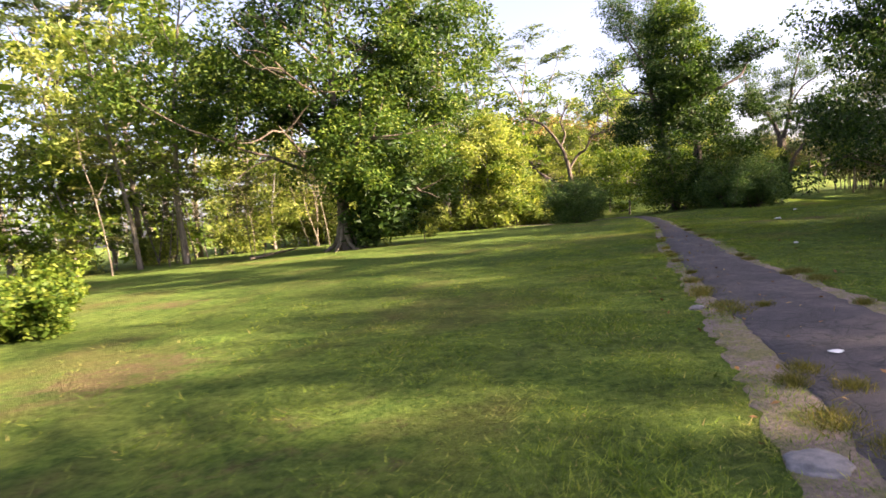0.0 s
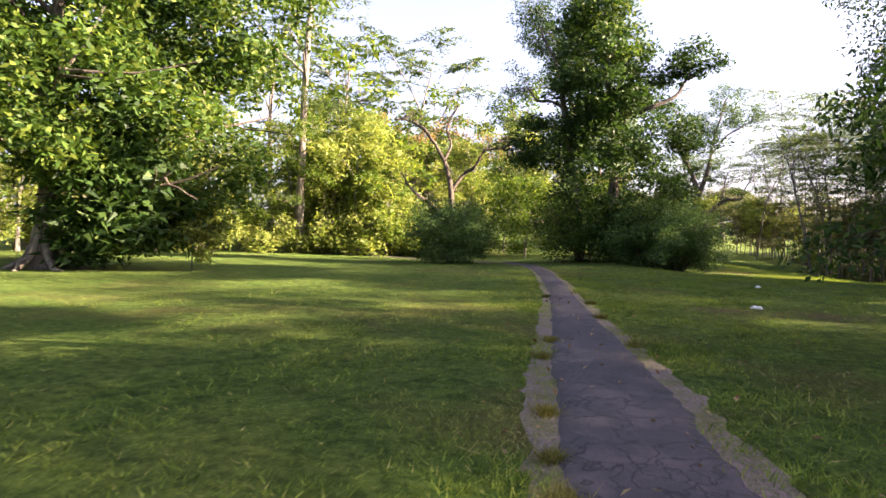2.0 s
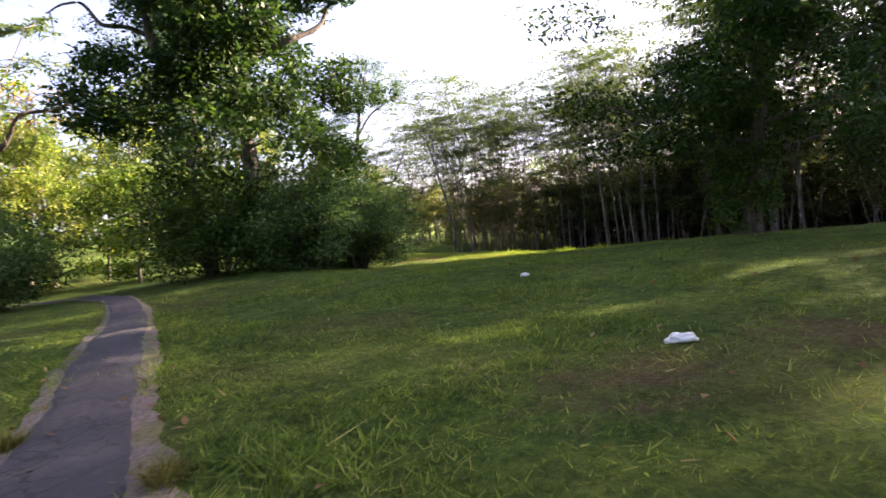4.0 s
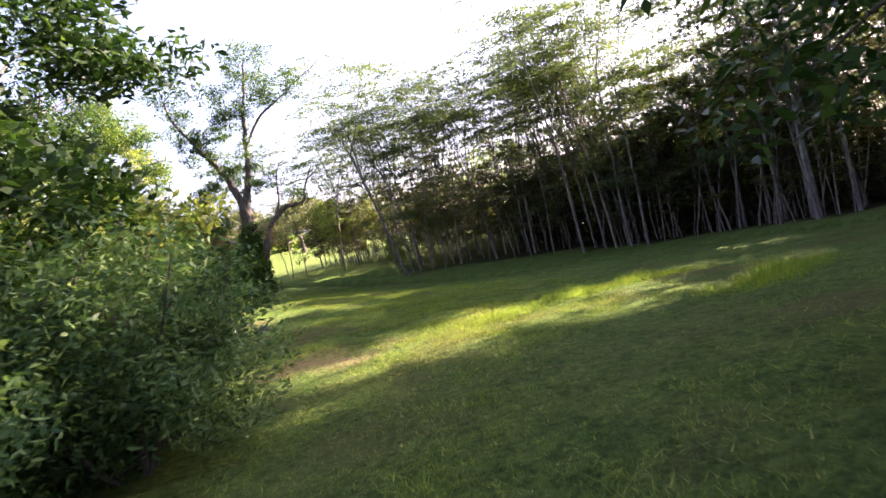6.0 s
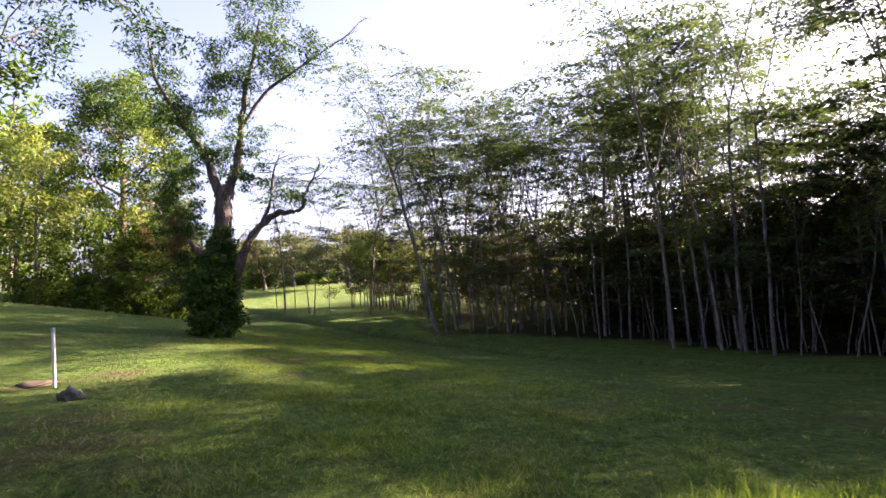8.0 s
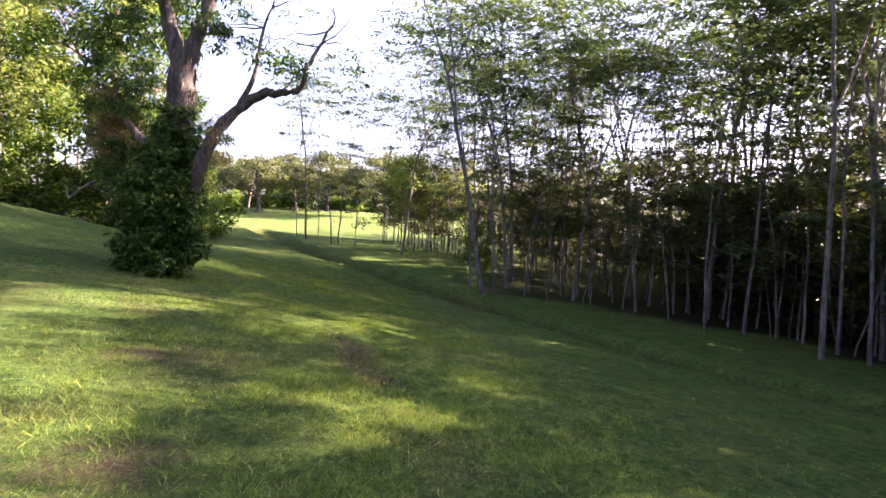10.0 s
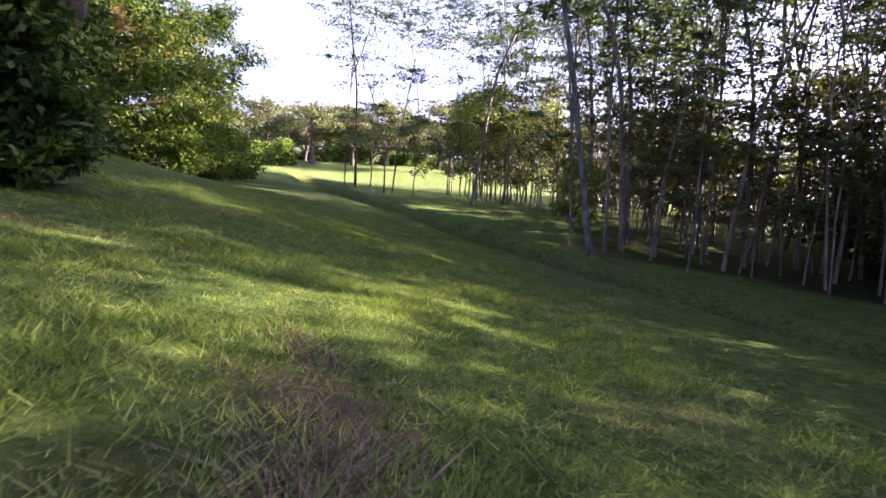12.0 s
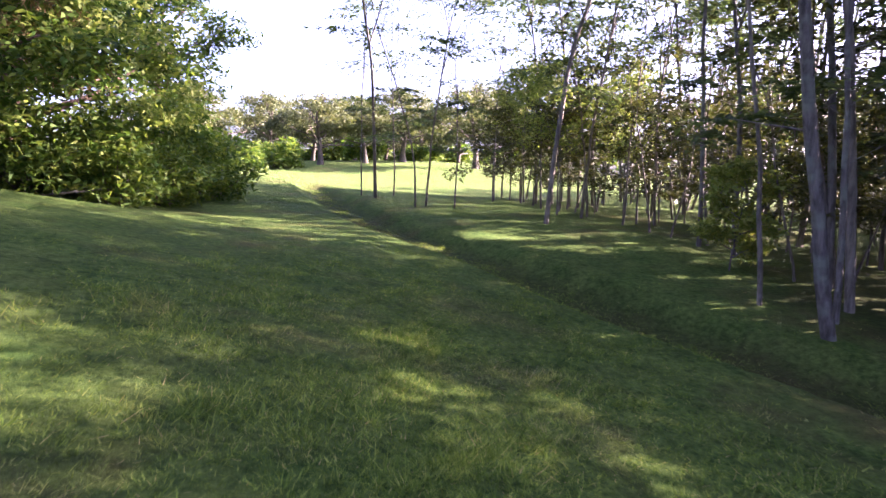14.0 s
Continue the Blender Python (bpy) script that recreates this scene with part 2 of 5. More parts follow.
# ---------------------------------------------------------------- ground form
# low swells of the ground: x, y, spread, rise
HILLS = [(0, 10, 16, 0.04), (-22, 34, 16, 0.48), (8, 30, 10, 0.26), (7, 47, 9, 0.68), (18, 54, 9, -0.21), (6, 62, 9, 0.71), (11, 70, 8, 0.29), (21, 72, 9, -1.00), (31, 80, 11, -0.48), (46, 76, 13, 0.01), (15, 84, 10, -0.66), (26, 97, 10, 0.28), (4, 98, 10, -2.17), (36, 58, 12, -0.56), (12, 128, 22, -2.39), (-16, 105, 22, 5.45), (-12, 60, 18, -0.55), (58, 72, 18, -3.27), (-2, 80, 12, 0.41), (20, 165, 30, 4.14), (55, 105, 20, -0.28), (-4, 60, 8, -0.6), (18.5, 83, 3.6, -0.3), (-1, 82, 9, 0.8)]
# the swale along the grove's edge: x, y
SWALE = [(30, 40), (29.5, 48), (30.4, 56), (29.0, 64), (27.4, 70.6), (25.4, 76.5), (23.2, 80.6), (21.2, 84.3), (18.4, 89.2), (15.9, 95), (13.2, 106), (11, 116)]
# the middle of the footpath: x, y
TRACK = [(2.2, -14), (2.0, -4), (1.75, 4), (1.42, 8), (1.05, 11.3), (0.72, 13.8), (0.42, 16.5), (0.18, 19.5), (0.02, 21.5), (-0.18, 23.3), (-0.42, 26.3), (-0.75, 29.5), (-1.4, 35), (-2.6, 40.5), (-4.6, 45), (-8, 49.5), (-13, 53), (-20, 56)]
# its half width: y, metres
TRACK_Y, TRACK_HALF = [8, 11, 14, 17, 20, 22, 24, 27, 40], [0.72, 0.74, 0.62, 0.58, 0.56, 0.46, 0.38, 0.30, 0.26]


def spline(points, step):
    """A smooth line through plan points, resampled evenly."""
    p = np.array(points, float)
    p = np.vstack([2 * p[0] - p[1], p, 2 * p[-1] - p[-2]])
    out = []
    for i in range(1, len(p) - 2):
        n = max(2, int(np.linalg.norm(p[i + 1] - p[i]) / step))
        t = np.linspace(0, 1, n, endpoint=False)[:, None]
        out.append(0.5 * ((2 * p[i]) + (p[i + 1] - p[i - 1]) * t + (2 * p[i - 1] - 5 * p[i] + 4 * p[i + 1] - p[i + 2]) * t ** 2
                          + (3 * p[i] - p[i - 1] - 3 * p[i + 1] + p[i + 2]) * t ** 3))
    return np.vstack(out + [p[-2:-1]])


SWALE_LINE, TRACK_LINE = spline(SWALE, 0.2), spline(TRACK, 0.5)


def away(x, y, line):
    """Distance in plan from a line."""
    d = np.full(np.shape(x), 1e9)
    for px, py in line:
        d = np.minimum(d, (x - px) ** 2 + (y - py) ** 2)
    return np.sqrt(d)


def ease(v):
    v = np.clip(v, 0, 1)
    return v * v * (3 - 2 * v)


def ground_z(x, y):
    x, y = np.asarray(x, float), np.asarray(y, float)
    # the first lawn and the woods beside it lie on a low terrace
    z = 0.65 * (1 - ease((y - 33) / 11) * ease((x - 1) / 6)) * (1 - ease((y - 62) / 14)) * np.ones(np.broadcast(x, y).shape)
    for hx, hy, s, h in HILLS:
        z = z + h * np.exp(-((x - hx) ** 2 + (y - hy) ** 2) / (2 * s * s))
    z = z - 0.46 * (1 - ease((away(x, y, SWALE_LINE) - 0.45) / 1.1))
    z = z + 0.035 * np.sin(x * 0.7 + 1.3 * np.sin(y * 0.37)) * np.sin(y * 0.8 + 0.7 * np.sin(x * 0.5))
    z = z + 0.008 * np.sin(x * 2.3 + y * 1.1) * np.sin(y * 2.7 - x * 0.6)
    return z


def gz(x, y):
    return float(ground_z(np.array([x]), np.array([y]))[0])


# ---------------------------------------------------------------- mesh helpers
def mesh_of(name, groups):
    """One mesh from (verts, faces, material) blocks; faces of one block have equal size."""
    me = bpy.data.meshes.new(name)
    vs, loops, starts, mats, slots = [], [], [], [], []
    base = at = 0
    for v, f, m in groups:
        v, f = np.asarray(v, np.float32).reshape(-1, 3), np.asarray(f, np.int32)
        if not len(f):
            continue
        if m not in slots:
            slots.append(m)
        vs.append(v)
        loops.append((f + base).ravel())
        starts.append(at + np.arange(len(f)) * f.shape[1])
        mats.append(np.full(len(f), slots.index(m)))
        base += len(v)
        at += f.size
    for m in slots:
        me.materials.append(m)
    v, lo, st, mi = np.vstack(vs), np.concatenate(loops), np.concatenate(starts), np.concatenate(mats)
    me.vertices.add(len(v))
    me.vertices.foreach_set("co", v.ravel())
    me.loops.add(len(lo))
    me.loops.foreach_set("vertex_index", lo.astype(np.int32))
    me.polygons.add(len(st))
    me.polygons.foreach_set("loop_start", st.astype(np.int32))
    me.polygons.foreach_set("material_index", mi.astype(np.int32))
    me.update(calc_edges=True)
    return me


def smooth(me):
    me.polygons.foreach_set("use_smooth", np.ones(len(me.polygons), bool))
    return me


def part(name, me, parent, label=""):
    ob = new(name, me)
    ob.parent = parent
    return tagged(ob, label)


def thing(name, x, y, label, category, group="", z=None, turn=0.0):
    ob = new(name)
    ob.empty_display_size = 0.3
    ob.matrix_basis = pose(x, y, gz(x, y) if z is None else z, 0, 0, turn)
    return tagged(ob, label, category, group)


def tube(points, radii, sides=8):
    """A tapered limb along points: verts and quads, closed at the tip."""
    p, r = np.asarray(points, float), np.asarray(radii, float)
    if r.max() < 0.05:                # thin twigs need few sides
        sides = min(sides, 3 if r.max() < 0.02 else 4)
    t = np.gradient(p, axis=0)
    t /= np.linalg.norm(t, axis=1)[:, None] + 1e-9
    ref = np.array([1.0, 0.3, 0.1])
    u = np.cross(t, ref)
    u /= np.linalg.norm(u, axis=1)[:, None] + 1e-9
    w = np.cross(t, u)
    a = np.linspace(0, 2 * np.pi, sides, endpoint=False)
    ring = u[:, None, :] * np.cos(a)[None, :, None] + w[:, None, :] * np.sin(a)[None, :, None]
    v = (p[:, None, :] + ring * r[:, None, None]).reshape(-1, 3)
    i, j = np.meshgrid(np.arange(len(p) - 1), np.arange(sides), indexing="ij")
    k = (j + 1) % sides
    f = np.stack([i * sides + j, i * sides + k, (i + 1) * sides + k, (i + 1) * sides + j], -1).reshape(-1, 4)
    return v, f


def join(blocks):
    vs, fs, n = [], [], 0
    for v, f in blocks:
        vs.append(v)
        fs.append(f + n)
        n += len(v)
    return np.vstack(vs), np.vstack(fs)


def limb(r, start, way, length, bend=0.15, rise=0.1, n=6):
    """A wandering line from start."""
    p, d = [np.array(start, float)], np.array(way, float)
    d /= np.linalg.norm(d)
    for _ in range(n):
        d = d + r.normal(0, bend, 3) + np.array([0, 0, rise])
        d /= np.linalg.norm(d)
        p.append(p[-1] + d * length / n)
    return np.array(p)


def blades(r, centers, length, width, up=0.5, droop=0.0, steep=0.6):
    """Folded leaf blades at the centers: verts and quads."""
    n = len(centers)
    d = r.normal(0, 1, (n, 3))
    d[:, 2] = d[:, 2] * steep - droop
    d /= np.linalg.norm(d, axis=1)[:, None]
    q = r.normal(0, 1, (n, 3)) * (1 - up) + np.array([0, 0, 1.0]) * up
    s = np.cross(d, q)
    s /= np.linalg.norm(s, axis=1)[:, None] + 1e-9
    q = np.cross(s, d)
    ln = (length * r.uniform(0.6, 1.35, n))[:, None]
    wd = (width * r.uniform(0.7, 1.3, n))[:, None]
    c = np.asarray(centers)
    if length >= 0.26:                # the leaves of far plants: plain triangles
        v = np.stack([c - s * wd * 0.5, c + s * wd * 0.5, c + d * ln], 1)
        return v.reshape(-1, 3), np.arange(3 * n).reshape(-1, 3)
    v = np.stack([c, c + d * ln * 0.45 + s * wd * 0.5 + q * wd * 0.18, c + d * ln, c + d * ln * 0.45 - s * wd * 0.5 + q * wd * 0.18], 1)
    return v.reshape(-1, 3), np.arange(4 * n).reshape(-1, 4)


def clumps(r, centers, per, radius, flat=0.6):
    """Leaf places in loose blobs round the centers, thicker towards the outside."""
    c = np.repeat(np.asarray(centers, float), per, 0)
    d = r.normal(0, 1, c.shape)
    d /= np.linalg.norm(d, axis=1)[:, None]
    rad = radius * r.uniform(0.15, 1.0, len(c)) ** 0.6
    d *= rad[:, None]
    d[:, 2] *= flat
    return c + d


# ---------------------------------------------------------------- ground, footpath
def axis(bands, far):
    """Grid lines: (from, step) bands, growing wider outwards."""
    mid = np.concatenate([np.arange(a, b, st) for (a, st), (b, _) in zip(bands, bands[1:])] + [[bands[-1][0]]])
    grow = np.cumsum(0.6 * 1.35 ** np.arange(1, 26))
    grow = grow[grow < far]
    return np.concatenate([mid[0] - grow[::-1], mid, mid[-1] + grow])


# trodden patches: x, y, spread
BARE = [(7.6, 46.6, 1.3), (8.4, 45.6, 1.1), (9.8, 46.2, 0.8), (15.1, 64.6, 0.9), (14.8, 62.4, 0.5), (12.8, 71.4, 0.7), (16.5, 73.5, 0.6), (-7.2, 5.6, 1.5), (-12.3, 11.5, 1.0), (11.7, 61.7, 0.7), (8.2, 59, 0.9), (2.6, 25.6, 0.8), (4.7, 25.6, 1.0), (6.7, 58.2, 0.8), (12.3, 57.6, 0.9)]

# thin dry lawn: x, y, spread
DRY = [(10.5, 40.5, 3.2), (13.5, 40.0, 2.6), (7.5, 46.5, 2.0), (17.0, 43.0, 2.0), (5.0, 25.5, 2.2), (10.2, 58.4, 1.8), (9.4, 65.2, 1.6), (-3.2, 3.4, 2.4), (14.5, 73.6, 1.6)]

# where the grove begins, coming from the lawn
EDGE_Y, EDGE_X = [-30, 20, 45, 52, 61, 66, 75, 79.5, 83, 90, 98, 112], [37, 36, 35, 33, 37, 36, 36.5, 31, 24.2, 26, 24.5, 22]


def build_ground():
    xs, ys = axis([(-30, 0.6), (8, 0.3), (36, 0.6), (50, 0)], 1500), axis([(-8, 0.6), (60, 0.35), (110, 0.6), (118, 0)], 1500)
    gx, gy = np.meshgrid(xs, ys, indexing="ij")
    z = ground_z(gx.ravel(), gy.ravel())
    v = np.stack([gx.ravel(), gy.ravel(), z], 1)
    i, j = np.meshgrid(np.arange(len(xs) - 1), np.arange(len(ys) - 1), indexing="ij")
    n = len(ys)
    f = np.stack([i * n + j, (i + 1) * n + j, (i + 1) * n + j + 1, i * n + j + 1], -1).reshape(-1, 4)
    me = smooth(mesh_of("ground", [(v, f, M_LAWN)]))
    wear = np.zeros(len(v))
    for x, y, rad in BARE:
        wear = np.maximum(wear, 0.95 * np.exp(-(((v[:, 0] - x) ** 2 + (v[:, 1] - y) ** 2) / rad ** 2)))
    for x, y, rad in DRY:
        wear = np.maximum(wear, 0.42 * np.exp(-(((v[:, 0] - x) ** 2 + (v[:, 1] - y) ** 2) / rad ** 2)))
    # far meadow: distance haze put into the colour as pale wear
    wear = np.maximum(wear, 0.36 * ease((v[:, 1] - 106) / 12))
    d = away(v[:, 0], v[:, 1], TRACK_LINE) - np.interp(v[:, 1], TRACK_Y, TRACK_HALF)
    wear = np.maximum(wear, np.where(v[:, 1] < 80, 0.7 * np.exp(-(np.maximum(d, 0) / 0.45) ** 2), 0))
    # grove floor: leaf litter, with the shade under the trees put into its colour
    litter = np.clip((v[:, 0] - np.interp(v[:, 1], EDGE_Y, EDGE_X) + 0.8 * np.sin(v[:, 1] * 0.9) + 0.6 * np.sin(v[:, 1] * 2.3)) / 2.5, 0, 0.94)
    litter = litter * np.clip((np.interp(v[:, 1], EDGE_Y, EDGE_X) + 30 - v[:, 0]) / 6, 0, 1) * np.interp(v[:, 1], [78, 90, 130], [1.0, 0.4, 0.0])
    # swale bed: brown soil, with the ditch's shade darkened in as well
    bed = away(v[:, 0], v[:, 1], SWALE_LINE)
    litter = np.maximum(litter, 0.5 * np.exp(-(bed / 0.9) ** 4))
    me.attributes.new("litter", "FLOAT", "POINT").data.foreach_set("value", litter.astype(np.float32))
    me.attributes.new("wear", "FLOAT", "POINT").data.foreach_set("value", wear.astype(np.float32))
    ob = new("ground", me)
    return tagged(ob, "gently rolling mown lawn with dry patches and a shallow swale", "lawn", kind="structure")


def strip(name, half, rag, lift, mat, label, category, seed):
    """A ragged band along the footpath, a little above the lawn, with sloping sides."""
    r = np.random.default_rng(seed)
    line = spline(TRACK, 0.14)
    t = np.gradient(line, axis=0)
    t /= np.linalg.norm(t, axis=1)[:, None]
    side = np.stack([t[:, 1], -t[:, 0]], 1)

    def wob(n):
        k = np.convolve(r.normal(0, 1, n + 40), np.ones(9) / 6, "same")[20:-20]
        return 0.8 * k + 0.32 * r.normal(0, 1, n)
    n = len(line)
    half = half * np.interp(line[:, 1], [6, 11, 22, 28, 36], [4.4, 2.6, 2.1, 1.4, 0.8]) + np.interp(line[:, 1], TRACK_Y, TRACK_HALF)
    rag = rag * np.interp(line[:, 1], [10, 22, 34], [1.0, 0.6, 0.4])
    lo, hi = -half - rag * wob(n), half + rag * wob(n)
    cols = [lo - 0.06, lo, lo * 0.5, 0 * lo, hi * 0.5, hi, hi + 0.06]
    rows = []
    for k, c in enumerate(cols):
        q = line + side * c[:, None]
        drop = -0.03 if k in (0, 6) else lift + (0.012 if k == 3 else 0)
        rows.append(np.column_stack([q, ground_z(q[:, 0], q[:, 1]) + drop]))
    v = np.stack(rows, 1).reshape(-1, 3)
    i, j = np.meshgrid(np.arange(n - 1), np.arange(6), indexing="ij")
    f = np.stack([i * 7 + j, i * 7 + j + 1, (i + 1) * 7 + j + 1, (i + 1) * 7 + j], -1).reshape(-1, 4)
    ob = new(name, smooth(mesh_of(name, [(v, f, mat)])))
    return tagged(ob, label, category, kind="structure")


build_ground()
strip("path_edge", 0.11, 0.12, 0.012, M_EDGE, "sandy crumbled edge of the footpath", "path edge", 4)
strip("footpath", 0.0, 0.065, 0.026, M_ASPHALT, "narrow dark asphalt footpath, cracked and worn", "path", 5)


# ---------------------------------------------------------------- sunlit lanes
# places that the low sun reaches between the crowns: x, y, width, height over the ground
SUNNY = [(12.4, 46.4, 0.35), (14.2, 46.3, 0.35), (18.6, 45.0, 0.4), (15.0, 42.2, 0.4), (7.6, 47.2, 0.5), (7.8, 45.2, 0.4), (11.2, 54.0, 0.25), (22.4, 56.0, 0.25), (24.6, 49.7, 0.3), (20.0, 46.6, 0.25),
         (20.4, 91.8, 0.3), (9.4, 65.5, 0.25), (15.0, 59.4, 0.2), (15.6, 69.2, 0.2), (23.1, 71.5, 0.15), (11.2, 77.0, 0.15), (13.5, 91.0, 0.4), (12.0, 94.5, 0.4), (15.6, 83.0, 0.15),
         (6.2, 27.4, 0.1), (10.3, 58.6, 0.3), (8.0, 60.0, 0.25),
         (5.0, 95.5, 0.4, 4.0), (4.0, 98.0, 0.4, 9.0), (3.0, 93.5, 0.3, 12.0)]
LANES = np.array([(p[0], p[1], gz(p[0], p[1]) + sum(p[3:]), p[2]) for p in SUNNY])
S_ = np.array(SUN_WAY)
S_U = np.array([S_[1], -S_[0], 0]) / math.hypot(S_[0], S_[1])      # across the light, level
S_V = np.cross(S_U, S_)                                            # across the light, upright


def shading(centres, radii, flat=0.0):
    """How much of the sunlit lanes lies behind leafy discs (flat=0) or round masses (flat=1)."""
    d = np.asarray(centres)[:, None, :] - LANES[None, :, :3]
    w, rr = LANES[None, :, 3], np.asarray(radii)[:, None]
    u, v, along = d @ S_U, d @ S_V, d @ S_
    tall = rr * (flat + (1 - flat) * math.sin(s_el)) + 0.2
    return float((((u / (rr + w)) ** 2 + (v / (tall + w)) ** 2 < 1) & (along > 0)).sum())


def shades_lawn(x, y, height, radius):
    """Whether a round-crowned tree would stand in a sunlit lane."""
    z = gz(x, y)
    return shading([(x, y, z + height * k) for k in (0.35, 0.55, 0.75)], [radius * 0.5] * 3, 1.0) > 0


# ---------------------------------------------------------------- growing plants
def grow_broadleaf(seed, height, radius, girth, base=0.3, limbs=9, per=60, blob=1.1, leaf=(0.24, 0.13), subs=5, lean=(0, 0), leaf_mat=None, bark=None, up=0.45, flare=1.5, droop=0.2, squash=1.0):
    """A spreading tree: returns trunk and crown meshes. base: where the crown begins, as a share of the height."""
    r = np.random.default_rng(seed)
    trunk = limb(r, (0, 0, -0.25), (lean[0], lean[1], 1), height * 0.86, 0.05, 0.05, 10)
    rad = girth * np.linspace(1, 0.22, 11)
    rad[0] *= flare
    rad[1] *= 1 + 0.25 * (flare - 1)
    wood, tips = [tube(trunk, rad, 10)], []
    for k in range(limbs):
        s = base * 0.9 + (0.98 - base * 0.9) * (k + r.uniform(0, 0.8)) / limbs
        q = s * 10
        i = min(int(q), 9)
        start = trunk[i] + (trunk[i + 1] - trunk[i]) * (q - i)
        a = k * 2.4 + r.uniform(-0.5, 0.5)
        reach = radius * math.sqrt(max(0.12, 1 - ((s - 0.45) / 0.62) ** 2)) * r.uniform(0.75, 1.1)
        way = (math.cos(a), math.sin(a), (0.1 + 0.75 * s) * squash)
        L = limb(r, start, way, reach, 0.14, 0.03, 6)
        g = max(0.025, girth * 0.42 * (1 - 0.55 * s))
        wood.append(tube(L, np.linspace(g, g * 0.25, 7), 6))
        for b in range(subs):
            u = r.uniform(0.3, 1.0)
            i2 = min(int(u * 6), 5)
            st = L[i2] + (L[i2 + 1] - L[i2]) * (u * 6 - i2)
            wy = r.normal(0, 1, 3) * (1, 1, 0.6) + np.array(way) * 0.8
            B = limb(r, st, wy, reach * r.uniform(0.25, 0.5), 0.2, 0.02, 4)
            wood.append(tube(B[::2] if subs < 3 else B, np.linspace(g * 0.4, g * 0.1, 3 if subs < 3 else 5), 3 if subs < 3 else 5))
            tips += [B[-1], B[2] * 0.5 + B[3] * 0.5]
        tips.append(L[-1])
    pl = clumps(r, np.array(tips), per, blob, 0.6)
    pl = pl[pl[:, 2] > 0.3]
    lv, lf = blades(r, pl, leaf[0], leaf[1], up, droop)
    wv, wf = join(wood)
    return smooth(mesh_of("trunk", [(wv, wf, bark)])), mesh_of("crown", [(lv, lf, leaf_mat)])


def leaf_plates(r, tips, radii, per, leaf, fronds=8):
    """Flat feathery layers: small leaves crowded on fronds that lie outwards in thin discs and droop at the rim."""
    m = len(tips)
    a, q = r.uniform(0, 2 * np.pi, (m, fronds)), r.uniform(0.05, 1, (m, fronds)) ** 0.6
    mid = np.stack([np.cos(a) * q, np.sin(a) * q], -1) * radii[:, None, None]
    n = m * per
    plate = np.repeat(np.arange(m), per)
    rr, frond = radii[plate], r.integers(0, fronds, n)
    way = a[plate, frond] + r.normal(0, 0.35, n)
    along, side = r.normal(0, 0.30, n) * rr, r.normal(0, 0.10, n) * rr
    off = mid[plate, frond] + np.column_stack([np.cos(way) * along - np.sin(way) * side, np.sin(way) * along + np.cos(way) * side])
    tilt = r.normal(0, 0.10, (m, 2))[plate]
    z = (off * tilt).sum(1) - 0.12 * (off ** 2).sum(1) / rr + r.normal(0, 0.05, n)
    p = tips[plate] + np.column_stack([off, z])
    b = way + r.normal(0, 0.9, n)
    ln, wd = leaf[0] * r.uniform(0.6, 1.35, n), leaf[1] * r.uniform(0.7, 1.3, n)
    d = np.column_stack([np.cos(b), np.sin(b), r.normal(-0.12, 0.25, n)]) * ln[:, None]
    e = np.column_stack([-np.sin(b), np.cos(b), r.normal(0, 0.3, n)]) * (wd * 0.5)[:, None]
    v = np.stack([p - e, p + e, p + d], 1)
    return v.reshape(-1, 3), np.arange(3 * n).reshape(-1, 3)


def grow_albizia(seed, height, girth, leaf_mat, bark, discs=15, per=46, lean=0.07, low=5, spread=0.085, leaf=(0.5, 0.15), tilt=(0, 0), fork=0.55):
    """A tall thin tree that forks high up and carries flat feathery layers: trunk and crown meshes, and the layers' places."""
    r = np.random.default_rng(seed)
    trunk = limb(r, (0, 0, -0.2), (r.normal(0, lean) + tilt[0], r.normal(0, lean) + tilt[1], 1), height * fork, 0.05, 0.015, 8)
    wood, tips, size = [tube(trunk, girth * np.linspace(1.15, 0.62, 9), 7)], [], []
    for k in range(3):
        a = k * 2.1 + r.uniform(0, 1)
        L = limb(r, trunk[-1 if k < 2 else -3], (0.34 * math.cos(a), 0.34 * math.sin(a), 1), height * (0.92 - fork) * r.uniform(0.95, 1.25), 0.08, 0.03, 7)
        wood.append(tube(L, girth * np.linspace(0.55, 0.14, 8), 5))
        for b in range(discs // 3):
            i = int(r.integers(1, 8))
            a2 = r.uniform(0, 6.28)
            S = limb(r, L[i], (math.cos(a2), math.sin(a2), 0.35), height * r.uniform(0.06, 0.17), 0.1, 0.0, 3)
            wood.append(tube(S, girth * np.linspace(0.2, 0.06, 4), 4))
            tips.append(S[-1])
            size.append(r.uniform(0.7, 1.35))
        tips.append(L[-1])
        size.append(r.uniform(0.8, 1.3))
    for b in range(low):
        i = int(r.integers(3, 8))
        a2 = r.uniform(0, 6.28)
        S = limb(r, trunk[i], (math.cos(a2), math.sin(a2), 0.5), height * r.uniform(0.05, 0.11), 0.15, 0.0, 3)
        wood.append(tube(S, girth * np.linspace(0.18, 0.06, 4), 4))
        tips.append(S[-1])
        size.append(r.uniform(0.45, 0.8))
    tips, size = np.array(tips), np.array(size) * height * spread
    lv, lf = leaf_plates(r, tips, size, per, leaf)
    wv, wf = join(wood)
    crown = mesh_of("crown", [(lv, lf, leaf_mat)])
    LAYERS[crown.name] = (tips, size)
    return smooth(mesh_of("trunk", [(wv, wf, bark)])), crown


LAYERS = {}


